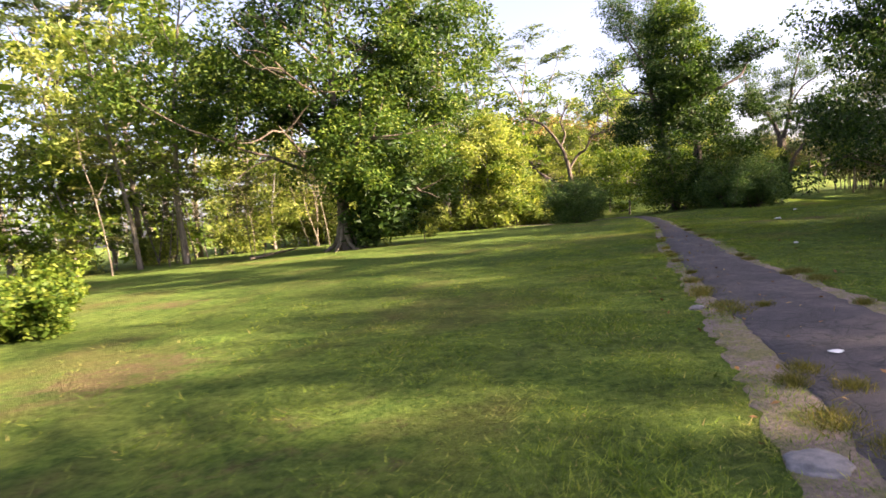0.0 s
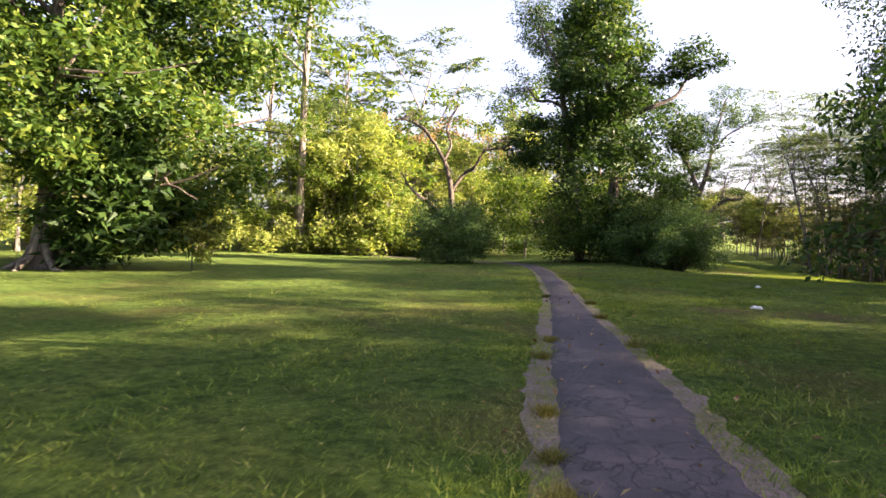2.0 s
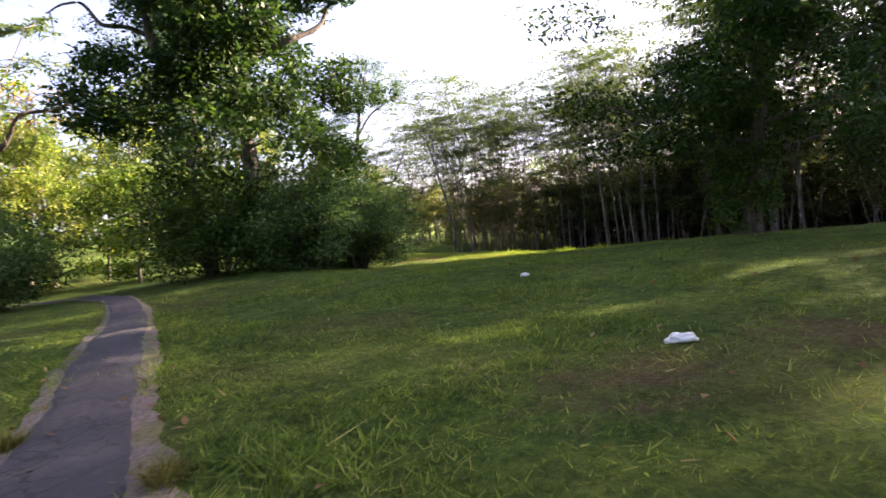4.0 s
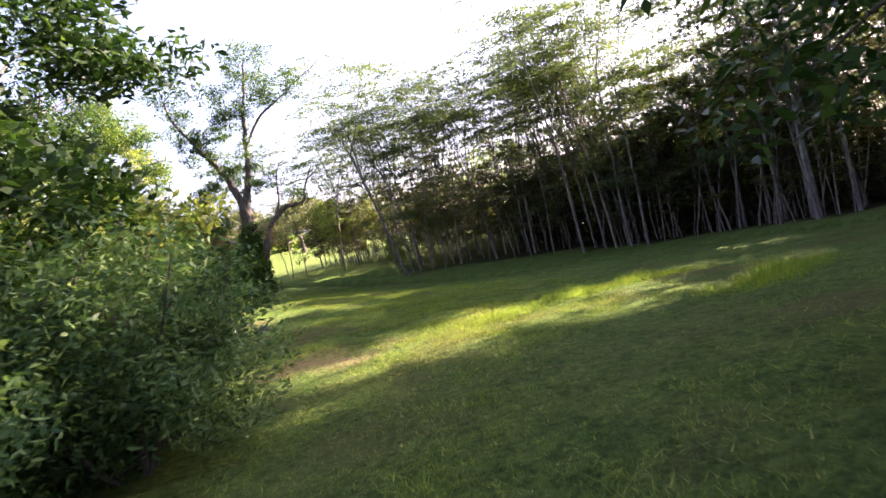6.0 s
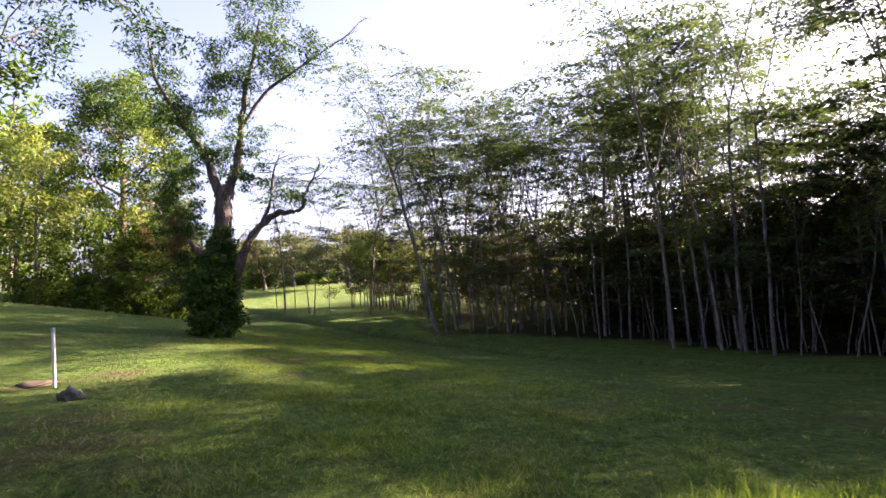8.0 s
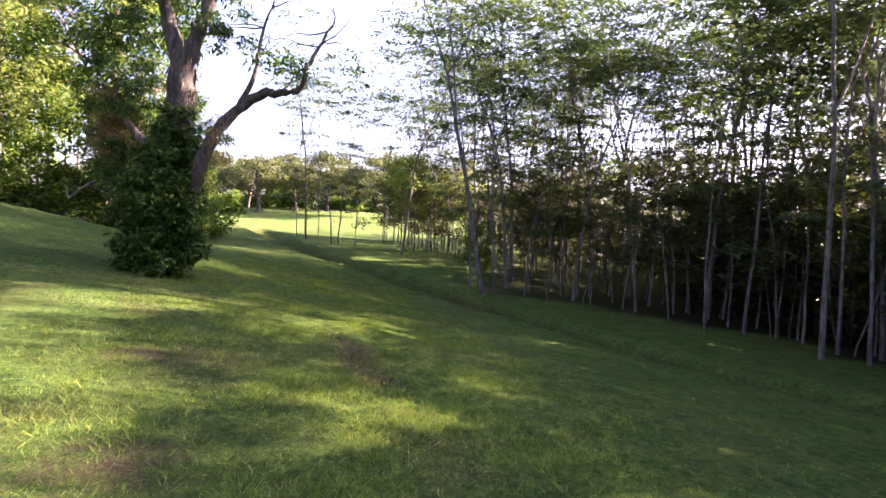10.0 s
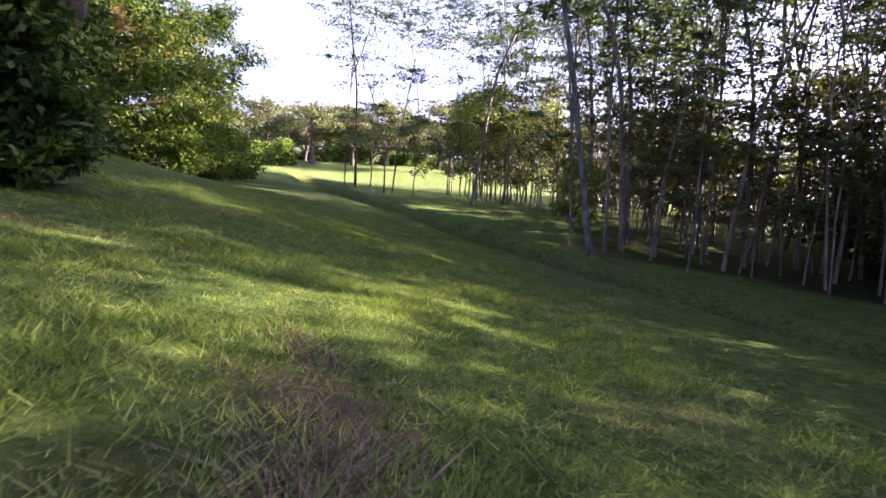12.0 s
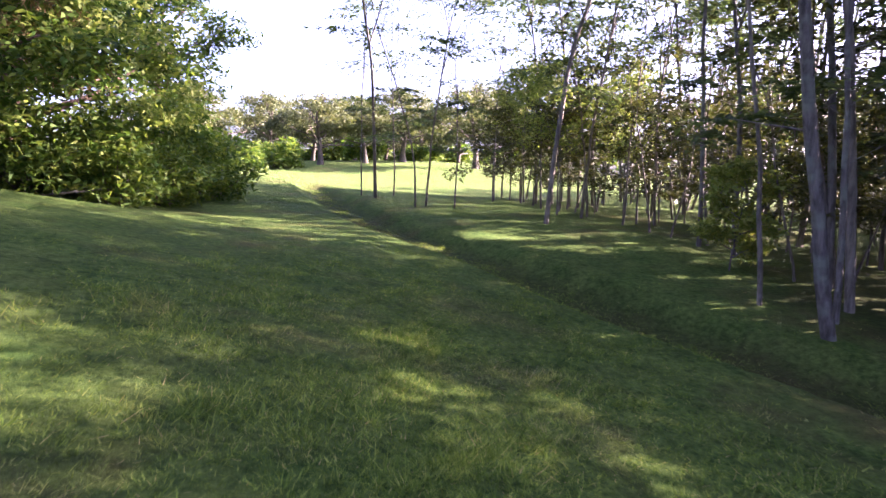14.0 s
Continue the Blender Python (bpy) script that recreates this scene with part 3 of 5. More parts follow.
def grow_bush(seed, width, height, leaf_mat, bark, stems=10, per=70, blob=0.5, leaf=(0.16, 0.07), up=0.4, droop=0.15, low=0.12):
    """Stems from one root and a leafy mass down to the ground."""
    r = np.random.default_rng(seed)
    wood, tips = [], []
    for k in range(stems):
        a = r.uniform(0, 6.28)
        o = r.uniform(0, 1) ** 0.5 * width * 0.5
        L = limb(r, (0.15 * math.cos(a), 0.15 * math.sin(a), -0.1), (o * math.cos(a), o * math.sin(a), height * r.uniform(0.5, 0.95)), math.hypot(o, height * 0.85), 0.12, 0.0, 6)
        wood.append(tube(L, np.linspace(0.035, 0.008, 7), 5))
        tips += [L[3], L[4], L[5], L[6]]
        for b in range(5):
            B = limb(r, L[int(r.integers(1, 6))], r.normal(0, 1, 3) * (1, 1, 0.5), width * 0.22, 0.2, 0.0, 3)
            wood.append(tube(B, np.linspace(0.012, 0.004, 4), 4))
            tips.append(B[-1])
    for k in range(stems * 3):
        a, o = r.uniform(0, 6.28), r.uniform(0.5, 1.0) * width * 0.5
        tips.append(np.array([o * math.cos(a), o * math.sin(a), r.uniform(low, 0.75) * height * (1.15 - 0.5 * o / (width * 0.5))]))
    pl = clumps(r, np.array(tips), per, blob, 0.75)
    pl = pl[pl[:, 2] > 0.02]
    lv, lf = blades(r, pl, leaf[0], leaf[1], up, droop)
    wv, wf = join(wood)
    return smooth(mesh_of("stem", [(wv, wf, bark)])), mesh_of("foliage", [(lv, lf, leaf_mat)])


def plant(name, meshes, names, x, y, label, category, group="", turn=0.0, scale=1.0, z=None):
    ob = thing(name, x, y, label, category, group, z, turn)
    ob.scale = (scale,) * 3
    for me, nm in zip(meshes, names):
        part(nm, me, ob)
    return ob


TREE, BUSH = ("trunk", "crown"), ("stem", "foliage")


def scatter(proto, spots, r, smin=0.85, smax=1.15):
    for x, y in spots:
        o = copy_thing(proto, pose(x, y, gz(x, y), 0, 0, r.uniform(0, 360)))
        s = r.uniform(smin, smax)
        o.scale = (s * r.uniform(0.92, 1.08), s * r.uniform(0.92, 1.08), s)


def line_limb(points, g0, g1, r, twist=0.08):
    """A gnarled limb through the given points."""
    p = np.array(points, float)
    p = np.vstack([2 * p[0] - p[1], p, 2 * p[-1] - p[-2]])
    out = []
    for i in range(1, len(p) - 2):
        t = np.linspace(0, 1, 5, endpoint=False)[:, None]
        out.append(0.5 * ((2 * p[i]) + (p[i + 1] - p[i - 1]) * t + (2 * p[i - 1] - 5 * p[i] + 4 * p[i + 1] - p[i + 2]) * t ** 2
                          + (3 * p[i] - p[i - 1] - 3 * p[i + 1] + p[i + 2]) * t ** 3))
    q = np.vstack(out + [p[-2:-1]])
    q[1:-1] += r.normal(0, twist, (len(q) - 2, 3)) * g0
    rad = np.linspace(g0, g1, len(q)) * r.uniform(0.88, 1.14, len(q))
    return q, rad


def twigs(r, line, count, length, g, rise=0.2):
    out = []
    for k in range(count):
        i = int(r.integers(len(line) // 3, len(line)))
        B = limb(r, line[i], r.normal(0, 1, 3) * (1, 1, 0.5) + (0, 0, rise), length * r.uniform(0.5, 1.2), 0.25, 0.03, 5)
        out.append(tube(B, np.linspace(g, g * 0.15, 6), 5))
        for j in range(2):
            C = limb(r, B[int(r.integers(2, 5))], r.normal(0, 1, 3), length * 0.4, 0.25, 0.0, 3)
            out.append(tube(C, np.linspace(g * 0.4, g * 0.1, 4), 4))
    return out


def foliage_mass(r, masses, per, blob, leaf, mat, up=0.45, droop=0.2, flat=0.6):
    """Leaves in blobs over ellipsoids: (x, y, z, half width, half height, blobs)."""
    cs = []
    for x, y, z, w, h, n in masses:
        d = r.normal(0, 1, (n, 3))
        d /= np.linalg.norm(d, axis=1)[:, None]
        d *= r.uniform(0.35, 1.0, n)[:, None] ** 0.5
        cs.append(np.array([x, y, z]) + d * (w, w, h))
    pl = clumps(r, np.vstack(cs), per, blob, flat)
    pl = pl[pl[:, 2] > 0.03]
    lv, lf = blades(r, pl, leaf[0], leaf[1], up, droop)
    return mesh_of("crown", [(lv, lf, mat)])


def one(v_f, mat, name="limb"):
    return smooth(mesh_of(name, [(v_f[0], v_f[1], mat)]))


# ---------------------------------------------------------------- the grove
r_ = np.random.default_rng(21)
GROVE_KINDS = [(18, 0.085), (16, 0.06), (19, 0.105), (14, 0.05), (17, 0.07), (15, 0.056)]
albizias = [grow_albizia(100 + k, h, g, M_FEATHERLEAF, M_GREYBARK if k % 3 == 0 else M_PALEBARK, 14, 72, 0.045, 4, 0.086, leaf=(0.33, 0.13)) for k, (h, g) in enumerate(GROVE_KINDS)]
fine = [grow_albizia(120 + k, h, g * 0.8, M_FEATHERLEAF, M_PALEBARK if k % 3 else M_GREYBARK, 14, 124, 0.04, 4, 0.088, leaf=(0.27, 0.11)) for k, (h, g) in enumerate(GROVE_KINDS[:5])]
dense = [grow_albizia(126 + k, h, g * 0.8, M_FEATHERLEAF, M_PALEBARK if k % 2 else M_GREYBARK, 15, 150, 0.05, 5, 0.092, leaf=(0.28, 0.115)) for k, (h, g) in enumerate(GROVE_KINDS[:4])]
deep = [grow_albizia(140 + k, h, g, M_FEATHERLEAF, M_GREYBARK, 14, 48, low=3, spread=0.08, leaf=(0.4, 0.15)) for k, (h, g) in enumerate(GROVE_KINDS[:3])]
GROVE_LABEL = "tall slender feathery-leaved tree with a thin pale grey trunk"


def grove_edge(y):
    """Where the grove begins, coming from the lawn."""
    return float(np.interp(y, EDGE_Y, EDGE_X))


def plant_grove_tree(kinds, x, y, r, smin, smax):
    """One tree of the grove, turned so that its layers leave the sunlit lanes open; none where they cannot."""
    z, best = gz(x, y), None
    for k in range(40):
        proto, turn, sc = kinds[int(r.integers(0, len(kinds)))], r.uniform(0, 360), r.uniform(smin, smax)
        tips, size = LAYERS[proto.children[-1].data.name if proto.children[-1].data.name in LAYERS else proto.children[0].data.name]
        c, sn = math.cos(radians(turn)), math.sin(radians(turn))
        places = np.column_stack([x + sc * (tips[:, 0] * c - tips[:, 1] * sn), y + sc * (tips[:, 0] * sn + tips[:, 1] * c), z + sc * tips[:, 2]])
        loss = shading(places, size * sc)
        if best is None or loss < best[0]:
            best = (loss, proto, turn, sc)
        if loss == 0:
            break
    if best[0] > 4:
        return False
    o = copy_thing(best[1], pose(x, y, z, 0, 0, best[2]))
    o.scale = (best[3],) * 3
    return True


# trees whose feet stand clear along the grove's edge
FRONT = [(24.4, 82.7), (25.3, 83.6), (27.5, 83.7), (29.6, 82.2), (31.7, 79.3), (32.4, 80.2), (36.1, 80.8), (34.4, 82), (37.1, 75.4), (38.4, 75.9), (36.1, 65.1), (38.3, 60.8), (33.4, 51), (36.8, 45.8), (36.6, 69), (37, 72), (36.8, 56),
         (24.3, 84.8), (26.8, 91.6), (26, 96.2), (24.8, 98), (22.3, 95.5), (33.6, 89), (27.6, 96.4), (15.6, 106.8), (14.8, 108), (17.5, 102), (18.1, 102.6), (16.8, 109.5), (19.4, 101.3), (23.1, 108.5)]
protos = [plant("grove_tree", me, TREE, 60 + 2.4 * k, 52 + 9 * k, GROVE_LABEL, "tree", "trees of the grove", turn=k * 70.0) for k, me in enumerate(albizias)]
near = [plant("grove_tree", me, TREE, *FRONT[1 + k], GROVE_LABEL, "tree", "trees of the grove", turn=k * 70.0) for k, me in enumerate(fine)]
bend = [plant("grove_tree", me, TREE, 37.6 + 0.9 * k, 47.5 + 4.3 * k, GROVE_LABEL, "tree", "trees of the grove", turn=k * 80.0) for k, me in enumerate(dense)]
far_in = [plant("grove_tree", me, TREE, 57 + 2 * k, 60 + 7 * k, "tall slender tree deep in the grove", "tree", "trees of the grove", turn=k * 50.0) for k, me in enumerate(deep)]
spots = list(FRONT)
for x, y in FRONT[6:]:
    plant_grove_tree(near if y > 66 else bend, x, y, r_, 0.95, 1.2)
for k in range(56):                       # the front ranks of the bend
    y = 41 + 44 * (k + r_.uniform(0, 0.9)) / 56
    x = max(grove_edge(y), 26) + 0.3 + 6.5 * r_.uniform(0, 1) ** 1.3
    if min((x - a) ** 2 + (y - b) ** 2 for a, b in spots) > 0.7 and plant_grove_tree(near if y > 66 else bend, x, y, r_, 0.9, 1.25):
        spots.append((x, y))
tries = 0
while len(spots) < 275 and tries < 2500:
    tries += 1
    y = r_.uniform(-10, 116)
    x = grove_edge(y) + 1.0 + 21 * r_.uniform(0, 1) ** 1.15
    if min((x - a) ** 2 + (y - b) ** 2 for a, b in spots) < 2.0:
        continue
    if plant_grove_tree(protos if x - grove_edge(y) < 11 else far_in, x, y, r_, 0.95, 1.3):
        spots.append((x, y))
for k in range(14):                       # closer ranks deep in the grove, added to shade the lawn
    plant_grove_tree(far_in, 42 + r_.uniform(0, 16), 76 + 14 * (k + r_.uniform(0, 1)) / 14, r_, 1.0, 1.25)
plant("grove_tree", grow_albizia(130, 22, 0.13, M_FEATHERLEAF, M_GREYBARK, 18, 170, leaf=(0.27, 0.11), lean=0.0, tilt=(-0.2, 0.0)), TREE, *FRONT[0], "stout leaning grey-barked tree at the grove's edge", "tree", "trees of the grove")

r_tall = np.random.default_rng(77)
for x, y in ((29.5, 83.5), (33.0, 75.5), (35.0, 71.0), (36.8, 67.5)):   # the tallest, along the bend
    plant_grove_tree(near + bend, x, y, r_tall, 1.2, 1.35)

# leafy young trees under the grove: olive, dark for shade, yellow for sunlight
under = [grow_broadleaf(200 + k, 7.5 + k, 2.6, 0.06, 0.38, 10, 40, 0.8, (0.27, 0.10), 2, leaf_mat=m, bark=M_GREYBARK, flare=1.1) for k, m in enumerate((M_UNDERLEAF, M_SHADETHICKET, M_YELLOWLEAF))]
u_protos = [plant("understorey_tree", me, TREE, 30 + 6 * k, 86 - 3 * k, lb, "tree", "young trees under the grove")
            for k, (me, lb) in enumerate(zip(under, ("slim young tree with olive leaves under the grove", "slim young tree under the grove, shade put into its dark leaves", "slim young tree under the grove, sunlight put into its yellowish leaves")))]
for k in range(84):                       # the closed middle storey along the bend
    y = 22 + 64 * (k + r_.uniform(0, 1)) / 84
    x = max(grove_edge(y), 33.5) + (3.5, 7.5, 12)[k % 3] + r_.uniform(-1.5, 1.5)
    sc = r_.uniform(0.85, 1.25) * (1.2 if k % 3 == 2 else 1.0)
    if not shades_lawn(x, y, 8 * sc, 2.4 * sc):
        scatter(u_protos[0 if k % 3 == 0 else 1], [(x, y)], r_, sc, sc)
for k in range(24):
    y = r_.uniform(92, 115)
    x = grove_edge(y) + 1.5 + 18 * r_.uniform(0, 1) ** 1.2
    scatter(u_protos[(0, 2, 0, 1)[k % 4]], [(x, y)], r_, 0.6, 1.1)

# more young trees; the yellow ones carry light from behind in their colour
for k in range(7):
    y = 96 + 13 * (k + r_.uniform(0, 1)) / 7
    scatter(u_protos[2 if k % 2 else 0], [(grove_edge(y) + r_.uniform(-0.5, 4.5), y)], r_, 0.7, 0.95)
for k in range(7):
    y = 58 + 18 * (k + r_.uniform(0, 1)) / 7
    scatter(u_protos[2], [(max(grove_edge(y), 30) + r_.uniform(3, 9), y)], r_, 0.9, 1.2)

# thin stems crowding under the taller trees
pole = plant("pole_sapling", grow_albizia(160, 9, 0.042, M_UNDERLEAF, M_PALEBARK, 9, 34, low=5, spread=0.09, leaf=(0.3, 0.13), fork=0.62), TREE, 27, 87, "thin pole-like sapling with a pale stem and olive leaves", "sapling", "thin saplings of the grove")
for k in range(70):
    y = 61 + 40 * (k + r_.uniform(0, 1)) / 70
    scatter(pole, [(max(grove_edge(y), 23) + 0.8 + 11 * r_.uniform(0, 1) ** 1.3, y)], r_, 0.7, 1.2)
for k in range(50):
    y = 40 + 24 * (k + r_.uniform(0, 1)) / 50
    scatter(pole, [(grove_edge(y) + 0.4 + 6 * r_.uniform(0, 1), y)], r_, 0.8, 1.35)
for k in range(14):
    y = 88 + 12 * (k + r_.uniform(0, 1)) / 14
    scatter(u_protos[0], [(grove_edge(y) + r_.uniform(3, 13), y)], r_, 0.55, 0.85)

# thicket deep in the grove; its near-black leaf colour carries the shade there
grove_bush = plant("thicket_bush", grow_bush(405, 4.2, 3.6, M_SHADETHICKET, M_BARK, 5, 24, 0.9, (0.36, 0.15)), BUSH, 47, 66, "thicket bush deep in the grove, shade put into its dark leaves", "bush", "bushes in the grove")
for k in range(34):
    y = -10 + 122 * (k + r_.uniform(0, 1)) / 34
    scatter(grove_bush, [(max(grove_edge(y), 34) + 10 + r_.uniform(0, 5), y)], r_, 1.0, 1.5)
# tall rows added to keep low sun off the middle storey
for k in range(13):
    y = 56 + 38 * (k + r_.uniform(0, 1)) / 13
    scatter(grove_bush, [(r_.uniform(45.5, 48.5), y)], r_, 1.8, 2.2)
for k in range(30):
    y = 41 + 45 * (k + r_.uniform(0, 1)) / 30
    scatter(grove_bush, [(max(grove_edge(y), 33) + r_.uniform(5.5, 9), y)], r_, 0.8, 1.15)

# dense woods added to close the grove behind and block low sun and sky
def screen_wood():
    r = np.random.default_rng(88)
    ln = spline([(58, 5), (54, 30), (51, 46), (52, 66), (51, 84), (48, 104), (40, 126)], 1.0)
    n = 640
    c = ln[r.integers(0, len(ln), n)] + r.normal(0, 1.5, (n, 2))
    z = ground_z(c[:, 0], c[:, 1]) + r.uniform(0, 1, n) * np.interp(c[:, 1], [80, 110], [11, 9.5]) * (1 + 0.2 * np.sin(c[:, 1] * 0.4))
    pl = clumps(r, np.column_stack([c, z]), 40, 1.7, 0.8)
    lv, lf = blades(r, pl, 0.7, 0.34, 0.4, 0.1)
    sv, sf = join([tube([(x, y, h - 9), (x + 0.2, y, h + 1)], [0.14, 0.06], 5) for (x, y), h in zip(c[::5], z[::5])])
    return tagged(new("back_woods", mesh_of("back_woods", [(lv, lf, M_SHADETHICKET), (sv, sf, M_GREYBARK)])), "dense dark woods added behind the grove to block low sun and sky", "woods", kind="stuff")


screen_wood()

# ---------------------------------------------------------------- trees of the first lawn
big = thing("spreading_tree", -17.2, 28.3, "large broad-leaved tree with low boughs and a flared pale foot", "tree")
tk, cr = grow_broadleaf(11, 19, 8.2, 0.36, 0.13, 26, 125, 1.15, (0.30, 0.13), 6, leaf_mat=M_BROADLEAF, bark=M_BARK, flare=1.6)
part("trunk", tk, big)
bpy.data.meshes.remove(cr)
part("crown", foliage_mass(np.random.default_rng(6), [(0, 0, 11.5, 6.6, 6.0, 150), (-4.5, -2.5, 8.5, 4.0, 3.0, 60), (3.5, -1.5, 5.0, 3.4, 2.2, 46), (4.6, 1.5, 8.5, 3.0, 2.5, 34), (0.5, -1, 4.2, 2.6, 1.6, 26), (2.0, 1.0, 1.6, 1.3, 1.0, 12), (5.2, 3.0, 11, 3.4, 4.5, 60), (-7, -4.5, 9, 3.2, 2.4, 40), (4.2, 2.5, 3.4, 2.0, 1.6, 24)],
                           110, 1.0, (0.25, 0.115), M_TREELEAF, 0.45, 0.3), big)
# inner leaves in a darker colour that stands for the shade inside the crown
part("crown", foliage_mass(np.random.default_rng(8), [(0, 0, 11, 4.6, 5.0, 90), (1.5, 0, 5.5, 2.4, 2.6, 40), (2.6, 0, 3.0, 2.0, 1.8, 26), (-3.5, -2, 8.5, 2.5, 2.2, 24), (4.6, 2.6, 9.5, 2.6, 3.6, 36), (2.8, 1.6, 2.2, 1.6, 1.6, 20), (1.1, 0.5, 2.4, 1.3, 2.2, 26)], 75, 1.1, (0.38, 0.17), M_DARKLEAF, 0.4, 0.3), big, "leaves in the heart of the crown, shade put into their dark colour")
rb = np.random.default_rng(5)
for k in range(6):
    a = k * 1.05 + 0.4
    q, rad = line_limb([(0.22 * math.cos(a), 0.22 * math.sin(a), 1.3), (0.5 * math.cos(a), 0.5 * math.sin(a), 0.45), (1.0 * math.cos(a + 0.1), 1.0 * math.sin(a + 0.1), 0.06), (1.5 * math.cos(a + 0.25), 1.5 * math.sin(a + 0.25), -0.15)], 0.15, 0.07, rb)
    part("root", one(tube(q, rad, 7), M_PALEBARK, "root"), big, "pale buttress root")

WOOD_KINDS = [(15, 3.8, 0.16, 0.32, M_YELLOWLEAF, M_PALEBARK), (10, 3.4, 0.13, 0.18, M_YELLOWLEAF, M_GREYBARK), (18, 4.2, 0.2, 0.36, M_BROADLEAF, M_PALEBARK), (7, 3.0, 0.1, 0.08, M_BROADLEAF, M_GREYBARK)]
woods = [grow_broadleaf(300 + k, h, w, g, b, 10, 38, 1.1, (0.36, 0.155), 4, leaf_mat=lm, bark=bk, flare=1.2)
         for k, (h, w, g, b, lm, bk) in enumerate(WOOD_KINDS)]
back_woods = [grow_broadleaf(310 + k, h, w, g, b, 8, 20, 1.4, (0.68, 0.3), 2, leaf_mat=lm, bark=bk, flare=1.2) for k, (h, w, g, b, lm, bk) in enumerate(WOOD_KINDS)]
w_labels = ["sunlit yellow-green tree with a pale trunk", "bushy yellow-green tree at the edge of the woods", "tall leafy tree with a pale trunk", "low dense green tree at the edge of the woods"]
w_protos = [plant("woodland_tree", me, TREE, x, y, lb, "tree", "trees of the woods") for me, lb, (x, y) in zip(woods, w_labels, [(-28.8, 24.8), (-21, 53.5), (-26.5, 26), (-14, 55)])]
f_protos = [plant("woodland_tree", me, TREE, x, y, lb, "tree", "trees of the woods") for me, lb, (x, y) in zip(back_woods, w_labels, [(-44, 20), (-40, 50), (-46, 34), (-30, 62)])]
WOODS = [(-31, -6), (-31, 14), (-31, 26), (-30, 42), (-23, 52), (-13, 54), (-9, 57), (-9, 66)]
for k in range(100):
    q = r_.uniform(0, 1) * (len(WOODS) - 1)
    i = min(int(q), len(WOODS) - 2)
    a, b = np.array(WOODS[i]), np.array(WOODS[i + 1])
    out = np.array([-(b - a)[1], (b - a)[0]])
    back = r_.uniform(0, 1) ** 1.4 * 20
    x, y = a + (b - a) * (q - i) + out / np.linalg.norm(out) * back
    kind = int(r_.integers(0, 4)) if back < 7 else int(r_.choice([0, 2]))
    big_ = 1.0 if y < 40 else 0.62
    scatter((w_protos if back < 4 else f_protos)[kind], [(x, y)], r_, 0.8 * big_, 1.3 * big_)
scatter(w_protos[1], [(-25, 47.5), (-27.5, 44), (-29.5, 38), (-16, 53.5)], r_, 0.95, 1.2)
scatter(f_protos[2], [(-30, 54), (-34, 50), (-26, 58), (-38, 46), (-33, 60), (-20, 60)], r_, 0.95, 1.2)
edge_bush = plant("woodland_bush", grow_bush(407, 4.2, 2.8, M_YELLOWLEAF, M_BARK, 7, 36, 0.7, (0.28, 0.125)), BUSH, -22, 50.5, "sunlit yellow-green bush at the edge of the woods", "bush", "bushes of the woods")
scatter(edge_bush, [(-25.5, 46.8), (-18.5, 53), (-28.5, 42.5), (-15, 54.6), (-12, 56), (-31, 36), (-33, 30), (-27, 51), (-33.5, 23), (-21, 55.5), (-33, 15)], r_, 0.75, 1.3)
# thin poles in the woods
scatter(pole, [(-24 - 13 * r_.random(), 20 + 32 * r_.random()) for k in range(60)], r_, 0.6, 1.1)
# tall feathery trees rising behind the woods
tall_feather = plant("feathery_tree", grow_albizia(150, 20, 0.15, M_FEATHERLEAF, M_PALEBARK, per=200, leaf=(0.42, 0.16)), TREE, -26, 72, "tall feathery-leaved tree rising behind the woods", "tree", "tall trees behind the woods")
scatter(tall_feather, [(-31, 68), (-22, 74), (-15, 78), (-44, 40), (-40, 22), (-42, 30)], r_, 1.15, 1.4)
# woods on the sunny side, behind the first lawn: mostly unseen, added to shade it
for k in range(60):
    x, y = 37 + 26 * r_.uniform(0, 1) ** 1.2, r_.uniform(-34, 44)
    sc = r_.uniform(0.8, 1.05)
    if not shades_lawn(x, y, 17 * sc, 4.0 * sc):
        scatter(f_protos[int(r_.choice([0, 2, 2, 3]))], [(x, y)], r_, sc, sc)
# close rows out of view, added to thicken the shade on the lawn
for k in range(42):
    x, y = 36.5 + 3.2 * (k % 3), -12 + 1.3 * k
    if not shades_lawn(x, y, 18, 3.6):
        scatter(f_protos[2 if k % 4 else 0], [(x, y)], r_, 0.92, 1.06)

# a few more unseen trees, again only for lawn shade
for k in range(9):
    scatter(f_protos[2 if k % 3 else 0], [(40 + 2.2 * (k % 4), 8.5 + 1.5 * k)], r_, 0.95, 1.05)

# the tall pale trunk
pale = thing("pale_tree", -20.2, 52.0, "very tall tree with a straight pale trunk", "tree")
q, rad = line_limb([(0, 0, -0.2), (0.2, 0, 6), (0.3, 0.2, 13), (0.9, 0.2, 22)], 0.34, 0.16, rb, 0.03)
part("trunk", one(tube(q, rad, 12), M_PALEBARK, "trunk"), pale)
part("crown", foliage_mass(rb, [(0, 0, 20, 5, 2.2, 34), (-2, 0, 14, 2.5, 1.0, 10), (2, 0, 11, 2.0, 0.8, 8)], 70, 1.1, (0.34, 0.13), M_FEATHERLEAF, 0.7), pale)
for k in range(5):
    a = k * 1.3
    L = limb(rb, q[-3 - k], (math.cos(a), math.sin(a), 0.7), 5, 0.12, 0.02, 6)
    part("limb", one(tube(L, np.linspace(0.14, 0.03, 7), 7), M_PALEBARK), pale)

